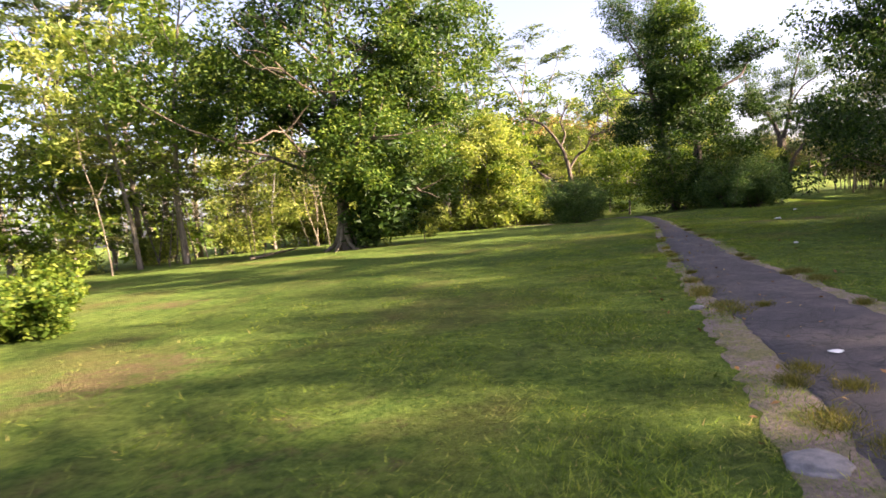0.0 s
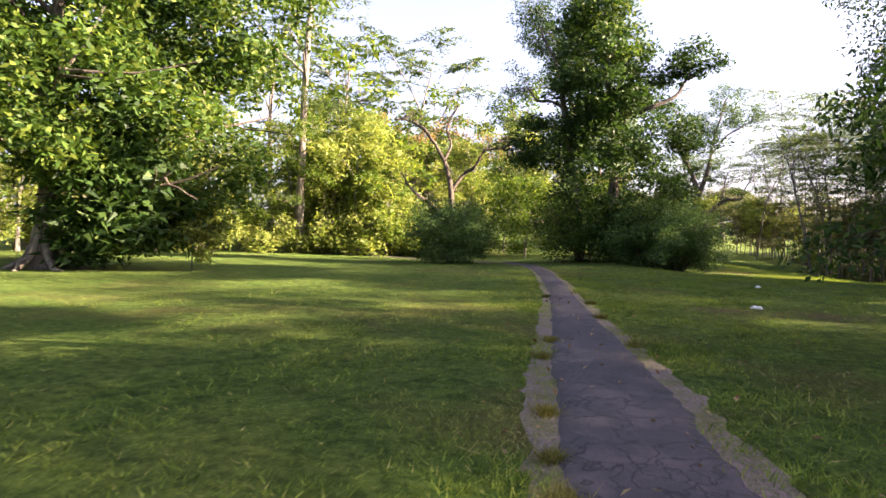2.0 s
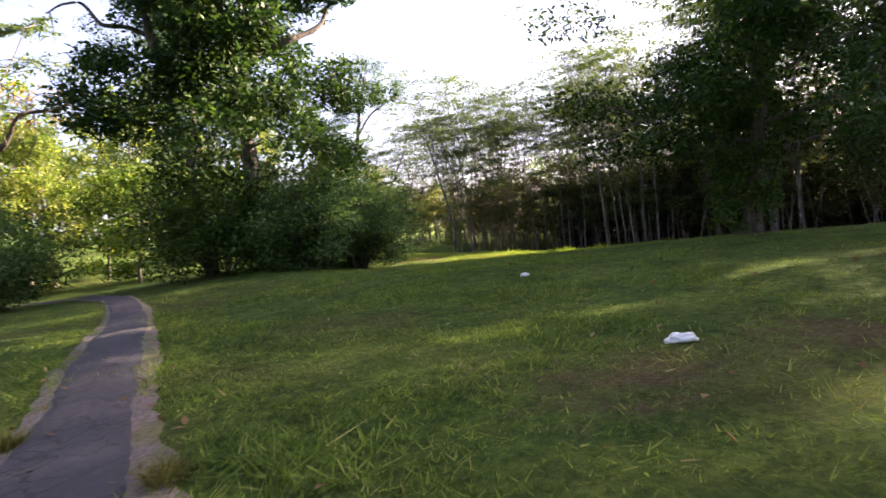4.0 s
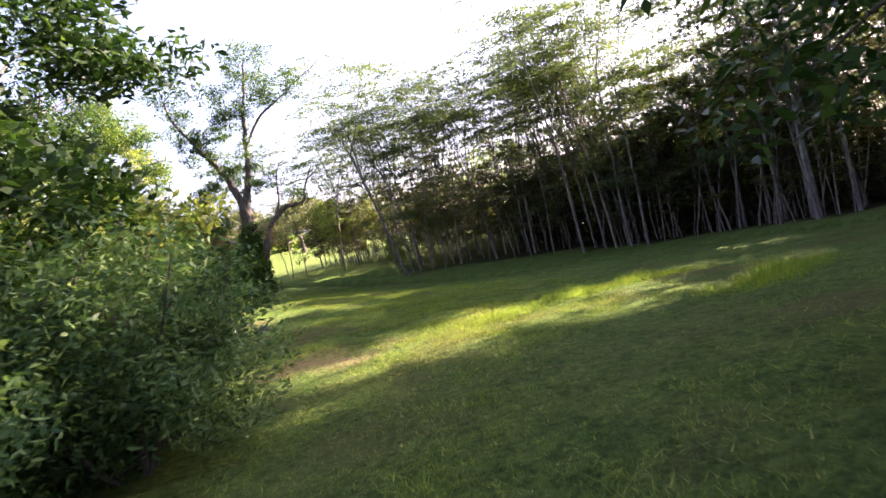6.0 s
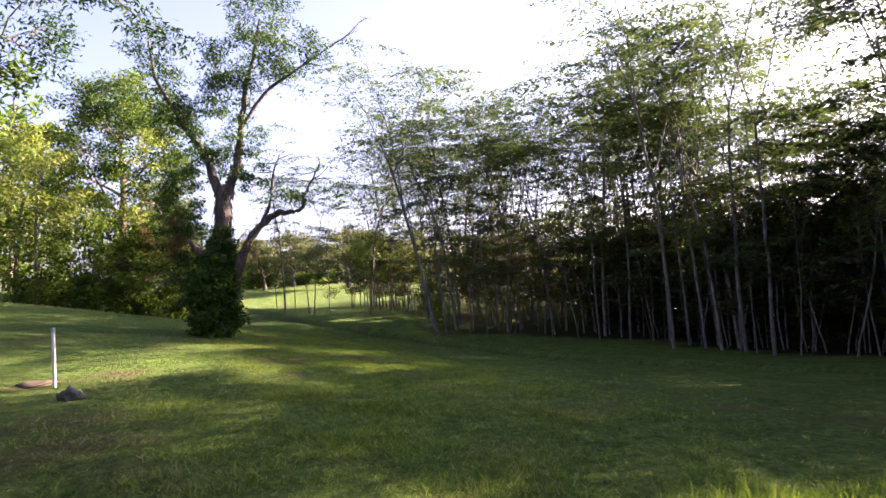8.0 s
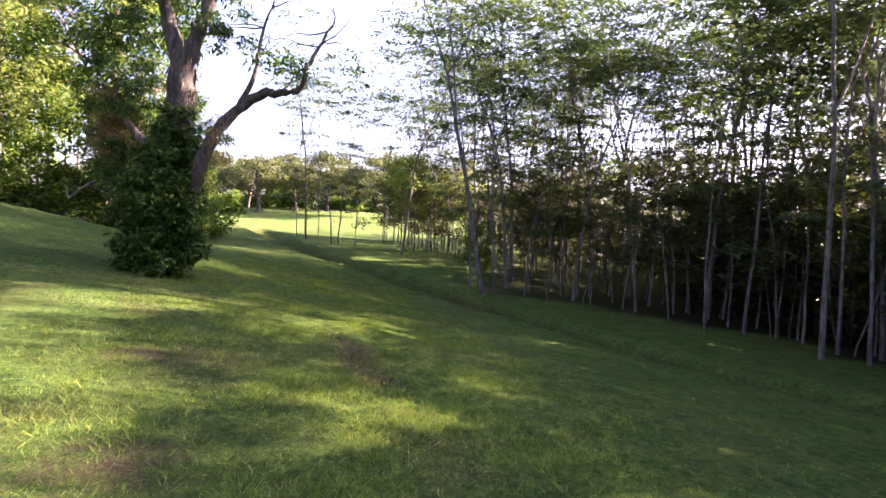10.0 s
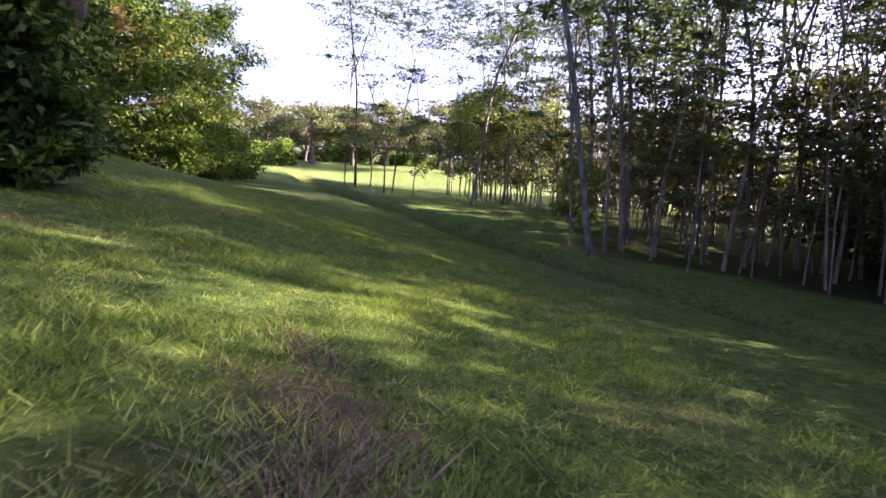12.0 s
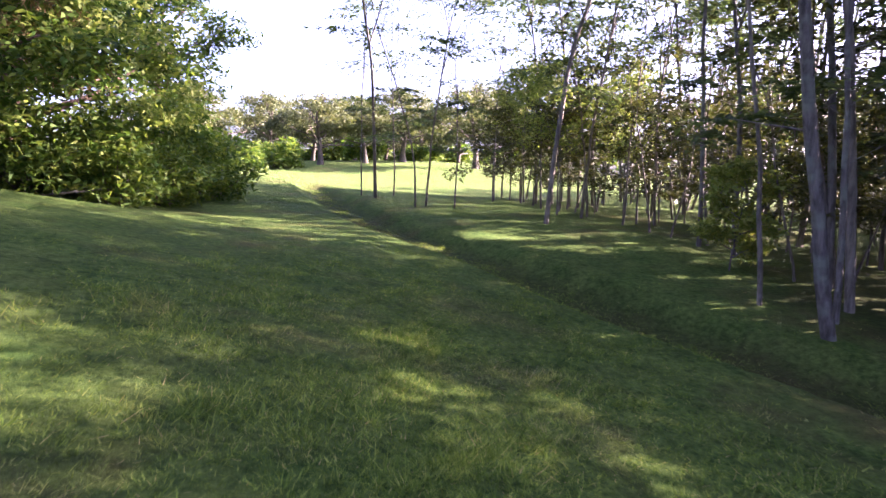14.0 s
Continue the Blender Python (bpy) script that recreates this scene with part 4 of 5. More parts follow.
# the dead-limbed tree with its vine bush
dead = thing("bare_tree", -7.6, 46.5, "gnarled tree with bare brown limbs", "tree")
for pts_, g0 in (([(0, 0, -0.2), (0.1, 0, 2.2), (0, 0, 4.2), (-0.5, 0.2, 6.0), (-1.5, 0, 7.6), (-2.6, 0.3, 8.4), (-3.6, 0, 8.5)], 0.21), ([(0, 0, 4.2), (0.7, 0.3, 5.2), (1.4, 0, 5.6), (2.0, -0.3, 6.5), (3.0, 0, 6.7), (3.8, 0, 7.2)], 0.12),
                 ([(-0.5, 0.2, 6.0), (-0.2, 0.6, 7.0), (-0.4, 0.4, 8.0), (0.3, 0, 9.2)], 0.09), ([(0, 0, 2.4), (-1.2, -0.3, 3.4), (-2.4, -0.2, 4.3), (-3.1, 0, 5.3)], 0.15)):
    q, rad = line_limb(pts_, g0, 0.04, rb)
    part("trunk" if g0 == 0.21 else "limb", one(join([tube(q, rad, 9)] + twigs(rb, q, 20, 1.6, 0.028)), M_BARK), dead)
part("crown", foliage_mass(rb, [(-1.5, 0, 8.2, 3.0, 1.0, 14), (2, 0, 6.8, 1.6, 0.7, 7)], 28, 0.6, (0.2, 0.09), M_RUSTLEAF), dead, "sparse rusty leaves")

# the dark tree with its bare boughs
dark = thing("dark_tree", 1.4, 44.0, "dark dense tree with bare side boughs above a thicket", "tree")
for nm, pts_, g0, g1, tw in (("trunk", [(0.3, 0, -0.2), (0.2, 0, 3), (0, 0.2, 6), (-0.3, 0, 9), (-0.5, 0, 12.5)], 0.32, 0.07, 4),
                             ("trunk", [(-1.5, 0.3, -0.2), (-1.7, 0.2, 3), (-2.2, 0, 6.4), (-2.6, 0, 8.6), (-2.9, 0.2, 10.2), (-3.5, 0.3, 11.4), (-3.9, 0.2, 12.4)], 0.24, 0.03, 6),
                             ("limb", [(0, 0.2, 6.6), (0.7, 0, 7.5), (1.6, -0.2, 7.8), (2.95, 0, 8.4), (3.7, 0.2, 9.5), (5.4, 0, 10.1)], 0.17, 0.03, 6),
                             ("limb", [(-2.5, 0, 8.0), (-3.2, 0.1, 8.35), (-3.9, 0, 8.4), (-4.4, 0.2, 9.1), (-4.9, 0, 9.0), (-5.4, 0, 8.7)], 0.09, 0.02, 4)):
    q, rad = line_limb(pts_, g0, g1, rb)
    part(nm, one(join([tube(q, rad, 9)] + twigs(rb, q, tw, 1.1, 0.025)), M_BARK, nm), dark)
part("crown", foliage_mass(rb, [(-0.6, 0, 10.6, 2.4, 3.0, 56), (-3.4, 0, 6.2, 1.9, 1.5, 30), (0.2, 0, 7.2, 2.4, 1.9, 44), (0, 0, 3.8, 3.6, 2.2, 60), (-0.6, 0, 8.8, 2.8, 2.0, 40), (3.7, 0, 10.2, 1.2, 0.7, 10), (2.6, 0, 9.4, 0.8, 0.5, 5), (-1.8, 0, 12.6, 1.3, 0.9, 10), (4.2, 1.5, 6.9, 1.5, 0.9, 12)],
                           150, 0.85, (0.24, 0.10), M_DARKLEAF), dark)
# lighter leaf colour for the top, where it catches the sun
part("crown", foliage_mass(rb, [(-0.9, 0, 12.6, 1.9, 1.9, 30), (-0.2, 0, 10.4, 2.2, 1.2, 14)], 90, 0.7, (0.22, 0.09), M_BROADLEAF), dark, "leaves at the top, sunlight put into their lighter green")
thick = [grow_bush(400, 4.6, 3.4, M_IVY, M_BARK, 9, 80, 0.6, (0.18, 0.065)), grow_bush(401, 3.2, 2.5, M_BUSHLEAF, M_BARK, 11, 160, 0.45, (0.105, 0.036))]
b1 = plant("shrub", thick[0], BUSH, 2.4, 42.2, "dense dark green shrub at the foot of a tree", "bush", "shrubs")
b2 = plant("shrub", thick[1], BUSH, 4.45, 41.8, "leafy green shrub on the lawn", "bush", "shrubs", scale=1.2)
scatter(b1, [(0.2, 43.4), (2.9, 43.7), (-6.8, 43.2), (3.6, 45.4)], r_, 0.95, 1.1)
scatter(b2, [(3.0, 41.0), (3.9, 42.9), (-6.4, 42)], r_, 1.25, 1.45)
scatter(w_protos[3], [(-4.2, 58), (-1.0, 60), (-6.5, 63), (1.5, 57)], r_, 0.7, 0.95)
young = plant("sapling", grow_broadleaf(30, 5.2, 1.7, 0.05, 0.25, 8, 50, 0.5, (0.2, 0.09), 4, leaf_mat=M_YELLOWLEAF, bark=M_GREYBARK, flare=1.1), TREE, 4.7, 45.8, "bright yellow-green sapling behind the shrubs", "sapling")

clad = plant("hanging_tree", grow_broadleaf(13, 14.5, 4.1, 0.2, 0.16, 26, 190, 0.95, (0.17, 0.07), 6, leaf_mat=M_DARKLEAF, bark=M_BARK, droop=0.5), TREE, 12.9, 34.0,
             "dark tree with hanging foliage and an ivy-clad foot", "tree")
part("ivy", foliage_mass(np.random.default_rng(61), [(0, 0, 1.3, 0.75, 1.6, 44), (0.1, 0, 4.2, 0.9, 1.6, 34), (-0.9, -0.3, 3.6, 1.0, 0.8, 16), (0.9, 0.4, 3.2, 1.0, 0.8, 16)], 80, 0.4, (0.15, 0.07), M_IVY, 0.35, 0.5), clad, "ivy round the trunk")
part("crown", foliage_mass(np.random.default_rng(62), [(-0.8, 0.8, 6.6, 3.9, 2.4, 34), (-1.4, 0.2, 11.2, 3.0, 2.8, 44), (-2.5, 2.5, 12.2, 2.4, 2.3, 46), (-2.0, 2.0, 9.6, 2.2, 1.6, 24)], 110, 0.85, (0.17, 0.07), M_DARKLEAF, 0.4, 0.6), clad, "hanging lower foliage")
plant("hanging_tree", grow_broadleaf(19, 14.5, 4.3, 0.13, 0.06, 28, 200, 0.85, (0.15, 0.065), 6, leaf_mat=M_DARKLEAF, bark=M_BARK, droop=0.8), TREE, 7.7, 20.2,
      "dark tree with foliage hanging down to the grass", "tree")
plant("shade_tree", grow_broadleaf(14, 16, 6.2, 0.35, 0.35, 13, 120, 1.15, (0.22, 0.085), 6, leaf_mat=M_DARKLEAF, bark=M_BARK), TREE, 30.5, 39.5,
      "spreading dark tree at the edge of the grove", "tree")

# ---------------------------------------------------------------- the ivy-clad tree
ivy = thing("ivy_tree", 10.1, 71.5, "half-dead forked tree with ragged bark, clad in ivy below", "tree", turn=-19.8)
for nm, pts_, g0, g1, tw, mt in (("trunk", [(0, 0, -0.2), (0.05, 0, 2.2), (0.3, 0, 4.4), (0.55, 0, 6.3)], 0.46, 0.34, 0, M_BARK),
                                 ("limb", [(0.5, 0, 6.0), (0.1, 0, 7.4), (-0.5, 0.2, 8.7), (-1.4, 0, 10.2), (-2.4, 0.2, 12), (-2.7, 0, 14)], 0.24, 0.04, 7, M_BARK),
                                 ("limb", [(0.55, 0, 6.0), (1.0, 0, 7.3), (1.3, 0.1, 8.5), (1.6, 0, 10.5), (2.1, 0.2, 12.9), (2.6, 0, 14.7)], 0.25, 0.05, 9, M_BARK),
                                 ("limb", [(1.5, 0, 9.6), (2.6, 0.2, 11.2), (3.8, 0, 11.9), (5.2, 0.1, 12.8), (6.6, 0, 13.6)], 0.1, 0.02, 7, M_BARK),
                                 ("limb", [(0.2, 0, 1.6), (0.9, 0, 2.5), (1.3, -0.2, 3.4), (1.8, 0, 4.5), (2.7, 0.2, 5.4), (3.5, 0, 5.5), (4.1, -0.1, 5.6), (4.4, 0, 6.4), (5.0, 0.1, 7.5)], 0.25, 0.035, 10, M_BARK),
                                 ("limb", [(2.2, 0.1, 5.0), (2.6, 0.3, 6.1), (2.7, 0.5, 7.3), (3.1, 0.4, 8.3)], 0.1, 0.02, 7, M_BARK),
                                 ("limb", [(0, 0, 3.6), (-0.8, 0.1, 4.0), (-1.5, 0, 4.9), (-1.7, 0.2, 5.8)], 0.17, 0.06, 3, M_DEADWOOD),
                                 ("limb", [(0, 0, 1.8), (-1.0, 0, 2.6), (-2.2, 0.2, 2.7), (-3.0, 0, 2.1)], 0.09, 0.03, 4, M_DEADWOOD)):
    q, rad = line_limb(pts_, g0, g1, rb, 0.12)
    part(nm, one(join([tube(q, rad, 10)] + (twigs(rb, q, tw, 1.4, 0.03) if tw else [])), mt, nm), ivy, "bare broken limb" if mt == M_DEADWOOD else "")
for k in range(64):
    a, z = rb.uniform(0, 6.28), rb.uniform(4.2, 7.4)
    c = 0.3 + 0.25 * (z - 4.4) / 1.9
    B = limb(rb, (c + 0.37 * math.cos(a), 0.37 * math.sin(a), z), (0.22 * math.cos(a), 0.22 * math.sin(a), -1), rb.uniform(0.25, 0.9), 0.14, -0.05, 4)
    part("bark_strip", one(tube(B, np.linspace(0.034, 0.008, 5) * (2.2 if k % 4 == 0 else 1), 4), M_BARK if k % 3 else M_REDBARK, "bark_strip"), ivy)
part("crown", foliage_mass(rb, [(2.0, 0, 12.8, 2.2, 1.5, 54), (3.8, 0, 12.9, 1.9, 1.0, 30), (1.0, 0, 11.4, 1.2, 0.9, 22), (2.6, 0, 14.8, 2.0, 1.0, 30), (-2.1, 0, 11.8, 1.2, 1.2, 26), (-2.6, 0, 13.8, 1.3, 1.0, 20), (-1.0, 0, 10.4, 0.7, 0.9, 12), (1.6, 0, 9.4, 0.8, 0.8, 9), (4.6, 0, 6.2, 1.6, 0.5, 9)],
                           70, 0.6, (0.18, 0.065), M_IVY, 0.4, 0.4), ivy)
part("ivy", foliage_mass(rb, [(0, 0, 2.1, 1.1, 2.0, 70), (0.1, 0, 0.8, 1.05, 0.8, 30), (0.1, 0, 2.4, 0.85, 0.9, 34), (0.2, 0, 3.4, 0.8, 0.8, 34), (0.4, -0.1, 4.3, 0.5, 0.7, 14), (0, -0.75, 1.1, 0.75, 1.0, 26), (0.1, -0.5, 0.3, 0.85, 0.3, 14), (0.1, -0.7, 2.5, 0.7, 1.1, 26)], 118, 0.40, (0.19, 0.09), M_IVY, 0.35, 0.5), ivy, "dense green ivy")
part("hanging_vine", foliage_mass(rb, [(-1.4, 0.3, 6.6, 0.9, 1.6, 30), (-1.2, 0.2, 4.6, 0.7, 1.4, 22), (-0.4, 0.4, 8.4, 1.2, 1.4, 26), (1.6, 0.4, 7.6, 0.8, 1.2, 14), (-1.3, 0.3, 2.6, 0.7, 1.2, 16), (-2.2, 0.6, 5.6, 0.8, 2.2, 24), (-1.0, 0.8, 10.0, 1.8, 1.6, 30)], 80, 0.4, (0.2, 0.06), M_IVY, 0.3, 0.9), ivy, "dark hanging creeper")
part("dry_foliage", foliage_mass(rb, [(-1.9, 0, 4.6, 0.4, 1.3, 26), (-1.5, 0, 4.4, 0.5, 1.3, 20), (1.7, 0, 3.9, 0.4, 0.9, 8)], 70, 0.35, (0.2, 0.022), M_RUSTLEAF, 0.2, 1.2), ivy, "hanging rusty dead vines")

# ---------------------------------------------------------------- the slope
plant("tall_tree", grow_broadleaf(20, 24, 8.0, 0.34, 0.42, 20, 110, 1.2, (0.28, 0.11), 6, leaf_mat=M_DARKLEAF, bark=M_BARK, droop=0.5), TREE, -0.8, 68,
      "very tall tree with dark drooping foliage high up", "tree")
st, sc = grow_broadleaf(16, 18, 6.0, 0.4, 0.14, 18, 5, 1.2, (0.28, 0.12), 5, leaf_mat=M_DARKLEAF, bark=M_REDBARK)
bpy.data.meshes.remove(sc)
sc = foliage_mass(np.random.default_rng(16), [(0, 0, 11.5, 5.2, 6.6, 110), (-1.5, -1, 5.5, 5.8, 3.2, 60), (2.6, -2, 3.2, 3.6, 2.2, 40), (0.5, 0.5, 15.5, 3.0, 2.6, 26)], 190, 1.1, (0.245, 0.115), M_BROADLEAF, 0.45, 0.3)
slope = plant("slope_tree", (st, sc), TREE, 2.2, 95.5, "tall dark dense tree over bushes on the slope", "tree", scale=1.12)
rs = np.random.default_rng(63)
# shaded near side, made by a darker leaf colour
part("crown", foliage_mass(rs, [(1.0, -3.0, 11.5, 3.8, 4.6, 36), (3.0, -2.4, 5.0, 2.6, 2.2, 20)], 110, 0.95, (0.24, 0.11), M_DARKLEAF, 0.4, 0.4), slope, "leaves on the near side, shade put into their dark colour")
# lit clumps, made by a yellow leaf colour
part("crown", foliage_mass(rs, [(4.4, -2.6, 4.6, 1.8, 1.4, 14), (3.0, -3.8, 7.0, 2.0, 2.0, 14), (5.0, -1.2, 2.8, 1.4, 1.0, 10), (2.0, -4.6, 10.5, 2.4, 2.4, 14)], 70, 0.6, (0.2, 0.09), M_YELLOWLEAF, 0.4, 0.4), slope, "yellowish sprays, sunlight put into their leaf colour")
part("dry_foliage", foliage_mass(rs, [(2.4, -3.6, 5.0, 0.9, 1.8, 16), (3.4, -3.0, 3.6, 0.8, 1.2, 10)], 70, 0.4, (0.22, 0.03), M_RUSTLEAF, 0.2, 1.2), slope, "hanging rusty dead vines")
plant("slope_tree", grow_broadleaf(18, 11, 4.4, 0.2, 0.14, 14, 90, 1.1, (0.28, 0.12), 6, leaf_mat=M_BROADLEAF, bark=M_REDBARK), TREE, 4.6, 104,
      "lighter green tree over bushes on the slope", "tree")
scatter(w_protos[0], [(-2.2, 90.5), (-5.5, 97), (-7.5, 88)], r_, 0.85, 1.05)
lighter = plant("shrub", grow_bush(406, 3.6, 2.6, M_BROADLEAF, M_BARK, 8, 30, 0.6, (0.27, 0.12)), BUSH, 6.9, 97, "lighter green bush on the slope", "bush", "shrubs")
scatter(lighter, [(3.6, 94), (5.2, 96.5), (6.4, 99), (5.8, 102), (0.5, 92), (-2, 91), (7.6, 101), (6.4, 105), (4.2, 92.6), (5.6, 110), (3, 115), (6.2, 94.2)], r_, 0.8, 1.3)
for k in range(38):
    x, y = r_.uniform(-48, -1), r_.uniform(86, 132)
    if y < 97 - 0.35 * x - 4 and x > -14:
        y += 18
    scatter(f_protos[int(r_.integers(0, 4))] if k % 4 else w_protos[k % 3], [(x, y)], r_, 0.9, 1.35)
ut, uc = grow_broadleaf(17, 9, 6.0, 0.4, 0.3, 12, 10, 1.2, (0.5, 0.22), 4, leaf_mat=M_DARKLEAF, bark=M_BARK)
bpy.data.meshes.remove(uc)
uc = foliage_mass(np.random.default_rng(17), [(0, 0, 6.6, 6.0, 2.4, 60), (-4, 0, 5.4, 3.2, 1.6, 24), (4, 1, 5.6, 3.2, 1.6, 24), (0, 0, 8.4, 3.4, 1.2, 20)], 60, 1.1, (0.45, 0.2), M_UMBRELLA, 0.5, 0.1)
umb = plant("umbrella_tree", (ut, uc), TREE, 9.5, 153, "round-crowned spreading tree far across the meadow", "tree", "trees across the meadow", scale=0.95)
scatter(umb, [(15.5, 156), (21, 160), (30, 150), (0, 172), (-9, 162), (36, 166), (14, 178), (26, 182), (-14, 184), (-2, 190), (6, 186), (20, 194), (34, 188), (42, 182), (-24, 178), (10, 200), (28, 202)], r_, 0.8, 1.15)
far_bush = plant("meadow_bush", grow_bush(403, 5, 3.2, M_BROADLEAF, M_BARK, 7, 26, 0.8, (0.6, 0.28)), BUSH, 2, 140, "sunlit bush across the meadow", "bush", "bushes across the meadow")
scatter(far_bush, [(-4, 138), (5, 146), (0, 132), (-2, 150), (15, 165), (24, 170)], r_, 0.8, 1.5)
scatter(far_bush, [(-26 + 6 * k, 192 + 6 * (k % 3)) for k in range(15)], r_, 1.5, 2.3)


# ---------------------------------------------------------------- far woods all round
def far_woods():
    r = np.random.default_rng(77)
    n = 2600
    a = r.uniform(0, 2 * np.pi, n)
    d = r.uniform(105, 190, n)
    c = np.stack([10 + d * np.cos(a), 60 + d * np.sin(a) * 1.15, r.uniform(0, 1, n) ** 0.8 * (10 + 6 * np.sin(a * 9) + 4 * np.sin(a * 23)) + 1], 1)
    keep = ~((np.abs(np.arctan2(c[:, 0] - 14, c[:, 1] - 70)) < 0.22) & (c[:, 1] < 212) & (c[:, 1] > 70))
    c = c[keep]
    c[:, 2] += np.clip(ground_z(c[:, 0], c[:, 1]), -3, 5)
    pl = clumps(r, c, 20, 3.6, 0.7)
    lv, lf = blades(r, pl, 1.3, 0.7, 0.4, 0.1)
    st = [tube([(x, y, -4), (x + 0.3, y, z + 2)], [0.22, 0.1], 5) for x, y, z in c[::6]]
    sv, sf = join(st)
    return tagged(new("far_woods", mesh_of("far_woods", [(lv, lf, M_BROADLEAF), (sv, sf, M_GREYBARK)])), "distant woods closing the view all round", "woods", kind="stuff")


far_woods()


# ---------------------------------------------------------------- small things
def lumpy(seed, sx, sy, sz, rough=0.18, sub=3):
    bm = bmesh.new()
    bmesh.ops.create_icosphere(bm, subdivisions=sub, radius=1.0)
    for v in bm.verts:
        k = 1 + rough * noise.noise(v.co * 1.7 + Vector((seed, 0, 0))) + rough * 0.5 * noise.noise(v.co * 4 + Vector((0, seed, 0)))
        v.co = Vector((v.co.x * sx * k, v.co.y * sy * k, max(v.co.z, -0.35) * sz * k))
    me = bpy.data.meshes.new("stone")
    bm.to_mesh(me)
    bm.free()
    return smooth(me)


M_PALESTONE = plain("pale_stone", (0.09, 0.09, 0.095), (0.22, 0.21, 0.21), 14.0, 0.85, 0.6)
M_STONE = plain("mossy_stone", (0.028, 0.032, 0.022), (0.12, 0.115, 0.09), 9.0, 0.9, 0.8)
M_WHITE = plain("white_plastic", (0.62, 0.62, 0.60), (0.80, 0.80, 0.78), 5.0, 0.5, 0.1)
M_CAP = plain("grey_cap", (0.30, 0.31, 0.33), (0.42, 0.43, 0.45), 7.0, 0.6, 0.1)
M_SOIL = plain("bare_soil", (0.055, 0.040, 0.026), (0.15, 0.105, 0.065), 7.0, 0.95, 0.8)
M_DRYLEAF = leaf_material("dry_leaf", (0.10, 0.05, 0.025), (0.22, 0.12, 0.06), (0.36, 0.26, 0.14), 0.2, 0.7)

post = thing("marker_post", 7.2, 57.7, "white plastic marker post standing in the lawn", "post")
a_ = np.linspace(0, 2 * np.pi, 20, endpoint=False)
prof = [(0.036, -0.2), (0.036, 1.26), (0.034, 1.27), (0.029, 1.27), (0.029, 1.10)]
pv = np.array([[rr * math.cos(a), rr * math.sin(a), z] for rr, z in prof for a in a_])
pf = np.array([[k * 20 + j, k * 20 + (j + 1) % 20, (k + 1) * 20 + (j + 1) % 20, (k + 1) * 20 + j] for k in range(4) for j in range(20)])
part("pipe", smooth(mesh_of("pipe", [(pv, pf, M_WHITE)])), post)
cv = np.array([[rr * math.cos(a), rr * math.sin(a), z] for rr, z in [(0.039, 1.20), (0.041, 1.205), (0.041, 1.285), (0.034, 1.30), (0.003, 1.303)] for a in a_])
part("cap", smooth(mesh_of("cap", [(cv, pf, M_CAP)])), post, "grey end cap")

for x, y, s, seed in ((8.0, 55.6, 0.20, 1.0), (6.2, 55.3, 0.14, 5.0)):
    me = lumpy(seed, s * 1.05, s * 0.85, s * 1.0, 0.55)
    me.materials.append(M_STONE)
    ob = new("boulder", me)
    ob.matrix_basis = pose(x, y, gz(x, y) + s * 0.15, 0, 0, seed * 40)
    tagged(ob, "small dark mossy stone lying in the grass", "stone", "stones by the post")
for x, y, w, d, seed in ((0.7, 4.1, 0.2, 0.19, 2.0), (0.16, 9.15, 0.11, 0.09, 7.0)):
    me = lumpy(seed, w, d, 0.05, 0.25)
    me.materials.append(M_PALESTONE)
    ob = new("flat_stone", me)
    ob.matrix_basis = pose(x, y, gz(x, y) + 0.015, 0, 0, seed * 33)
    tagged(ob, "flat pale grey stone bedded at the footpath's edge", "stone", "flat stones by the footpath")
me = lumpy(9.0, 0.42, 0.34, 0.10, 0.6)
me.materials.append(M_SOIL)
ob = new("soil_mound", me)
ob.matrix_basis = pose(6.7, 58.3, gz(6.7, 58.3), 0, 0, 20)
tagged(ob, "low mound of reddish bare soil beside the post", "soil")


for x, y, w, d, h, seed in ((3.6, 26.1, 0.115, 0.07, 0.05, 3), (2.7, 17.0, 0.05, 0.04, 0.025, 4), (5.0, 31.2, 0.07, 0.05, 0.04, 6), (1.35, 6.7, 0.07, 0.05, 0.006, 8)):
    me = lumpy(seed * 3.1, w, d, h, 0.4, 4)
    me.materials.append(M_WHITE)
    ob = new("paper_litter", me)
    ob.matrix_basis = pose(x, y, gz(x, y) + (0.04 if seed == 8 else 0.022), 4, 0, seed * 50)
    tagged(ob, "crumpled white litter lying in the grass" if seed != 8 else "flat scrap of white litter on the footpath", "litter", "scraps of litter")


def fallen(name, x, y, turn, length, g, mat, label, seed):
    r = np.random.default_rng(seed)
    ob = thing(name, x, y, label, "branch", turn=turn)
    L = limb(r, (-length / 2, 0, g * 0.8), (1, 0.1, 0.02), length, 0.08, 0.0, 8)
    L[:, 2] = np.maximum(L[:, 2], g * 0.6)
    part("branch", one(tube(L, np.linspace(g, g * 0.4, 9), 8), mat, "branch"), ob)
    for k in range(4):
        B = limb(r, L[2 + k], (0.5, r.choice([-1, 1]) * 0.8, 0.35), length * 0.3, 0.15, 0.0, 5)
        part("twig", one(tube(B, np.linspace(g * 0.4, g * 0.1, 6), 6), mat, "twig"), ob)


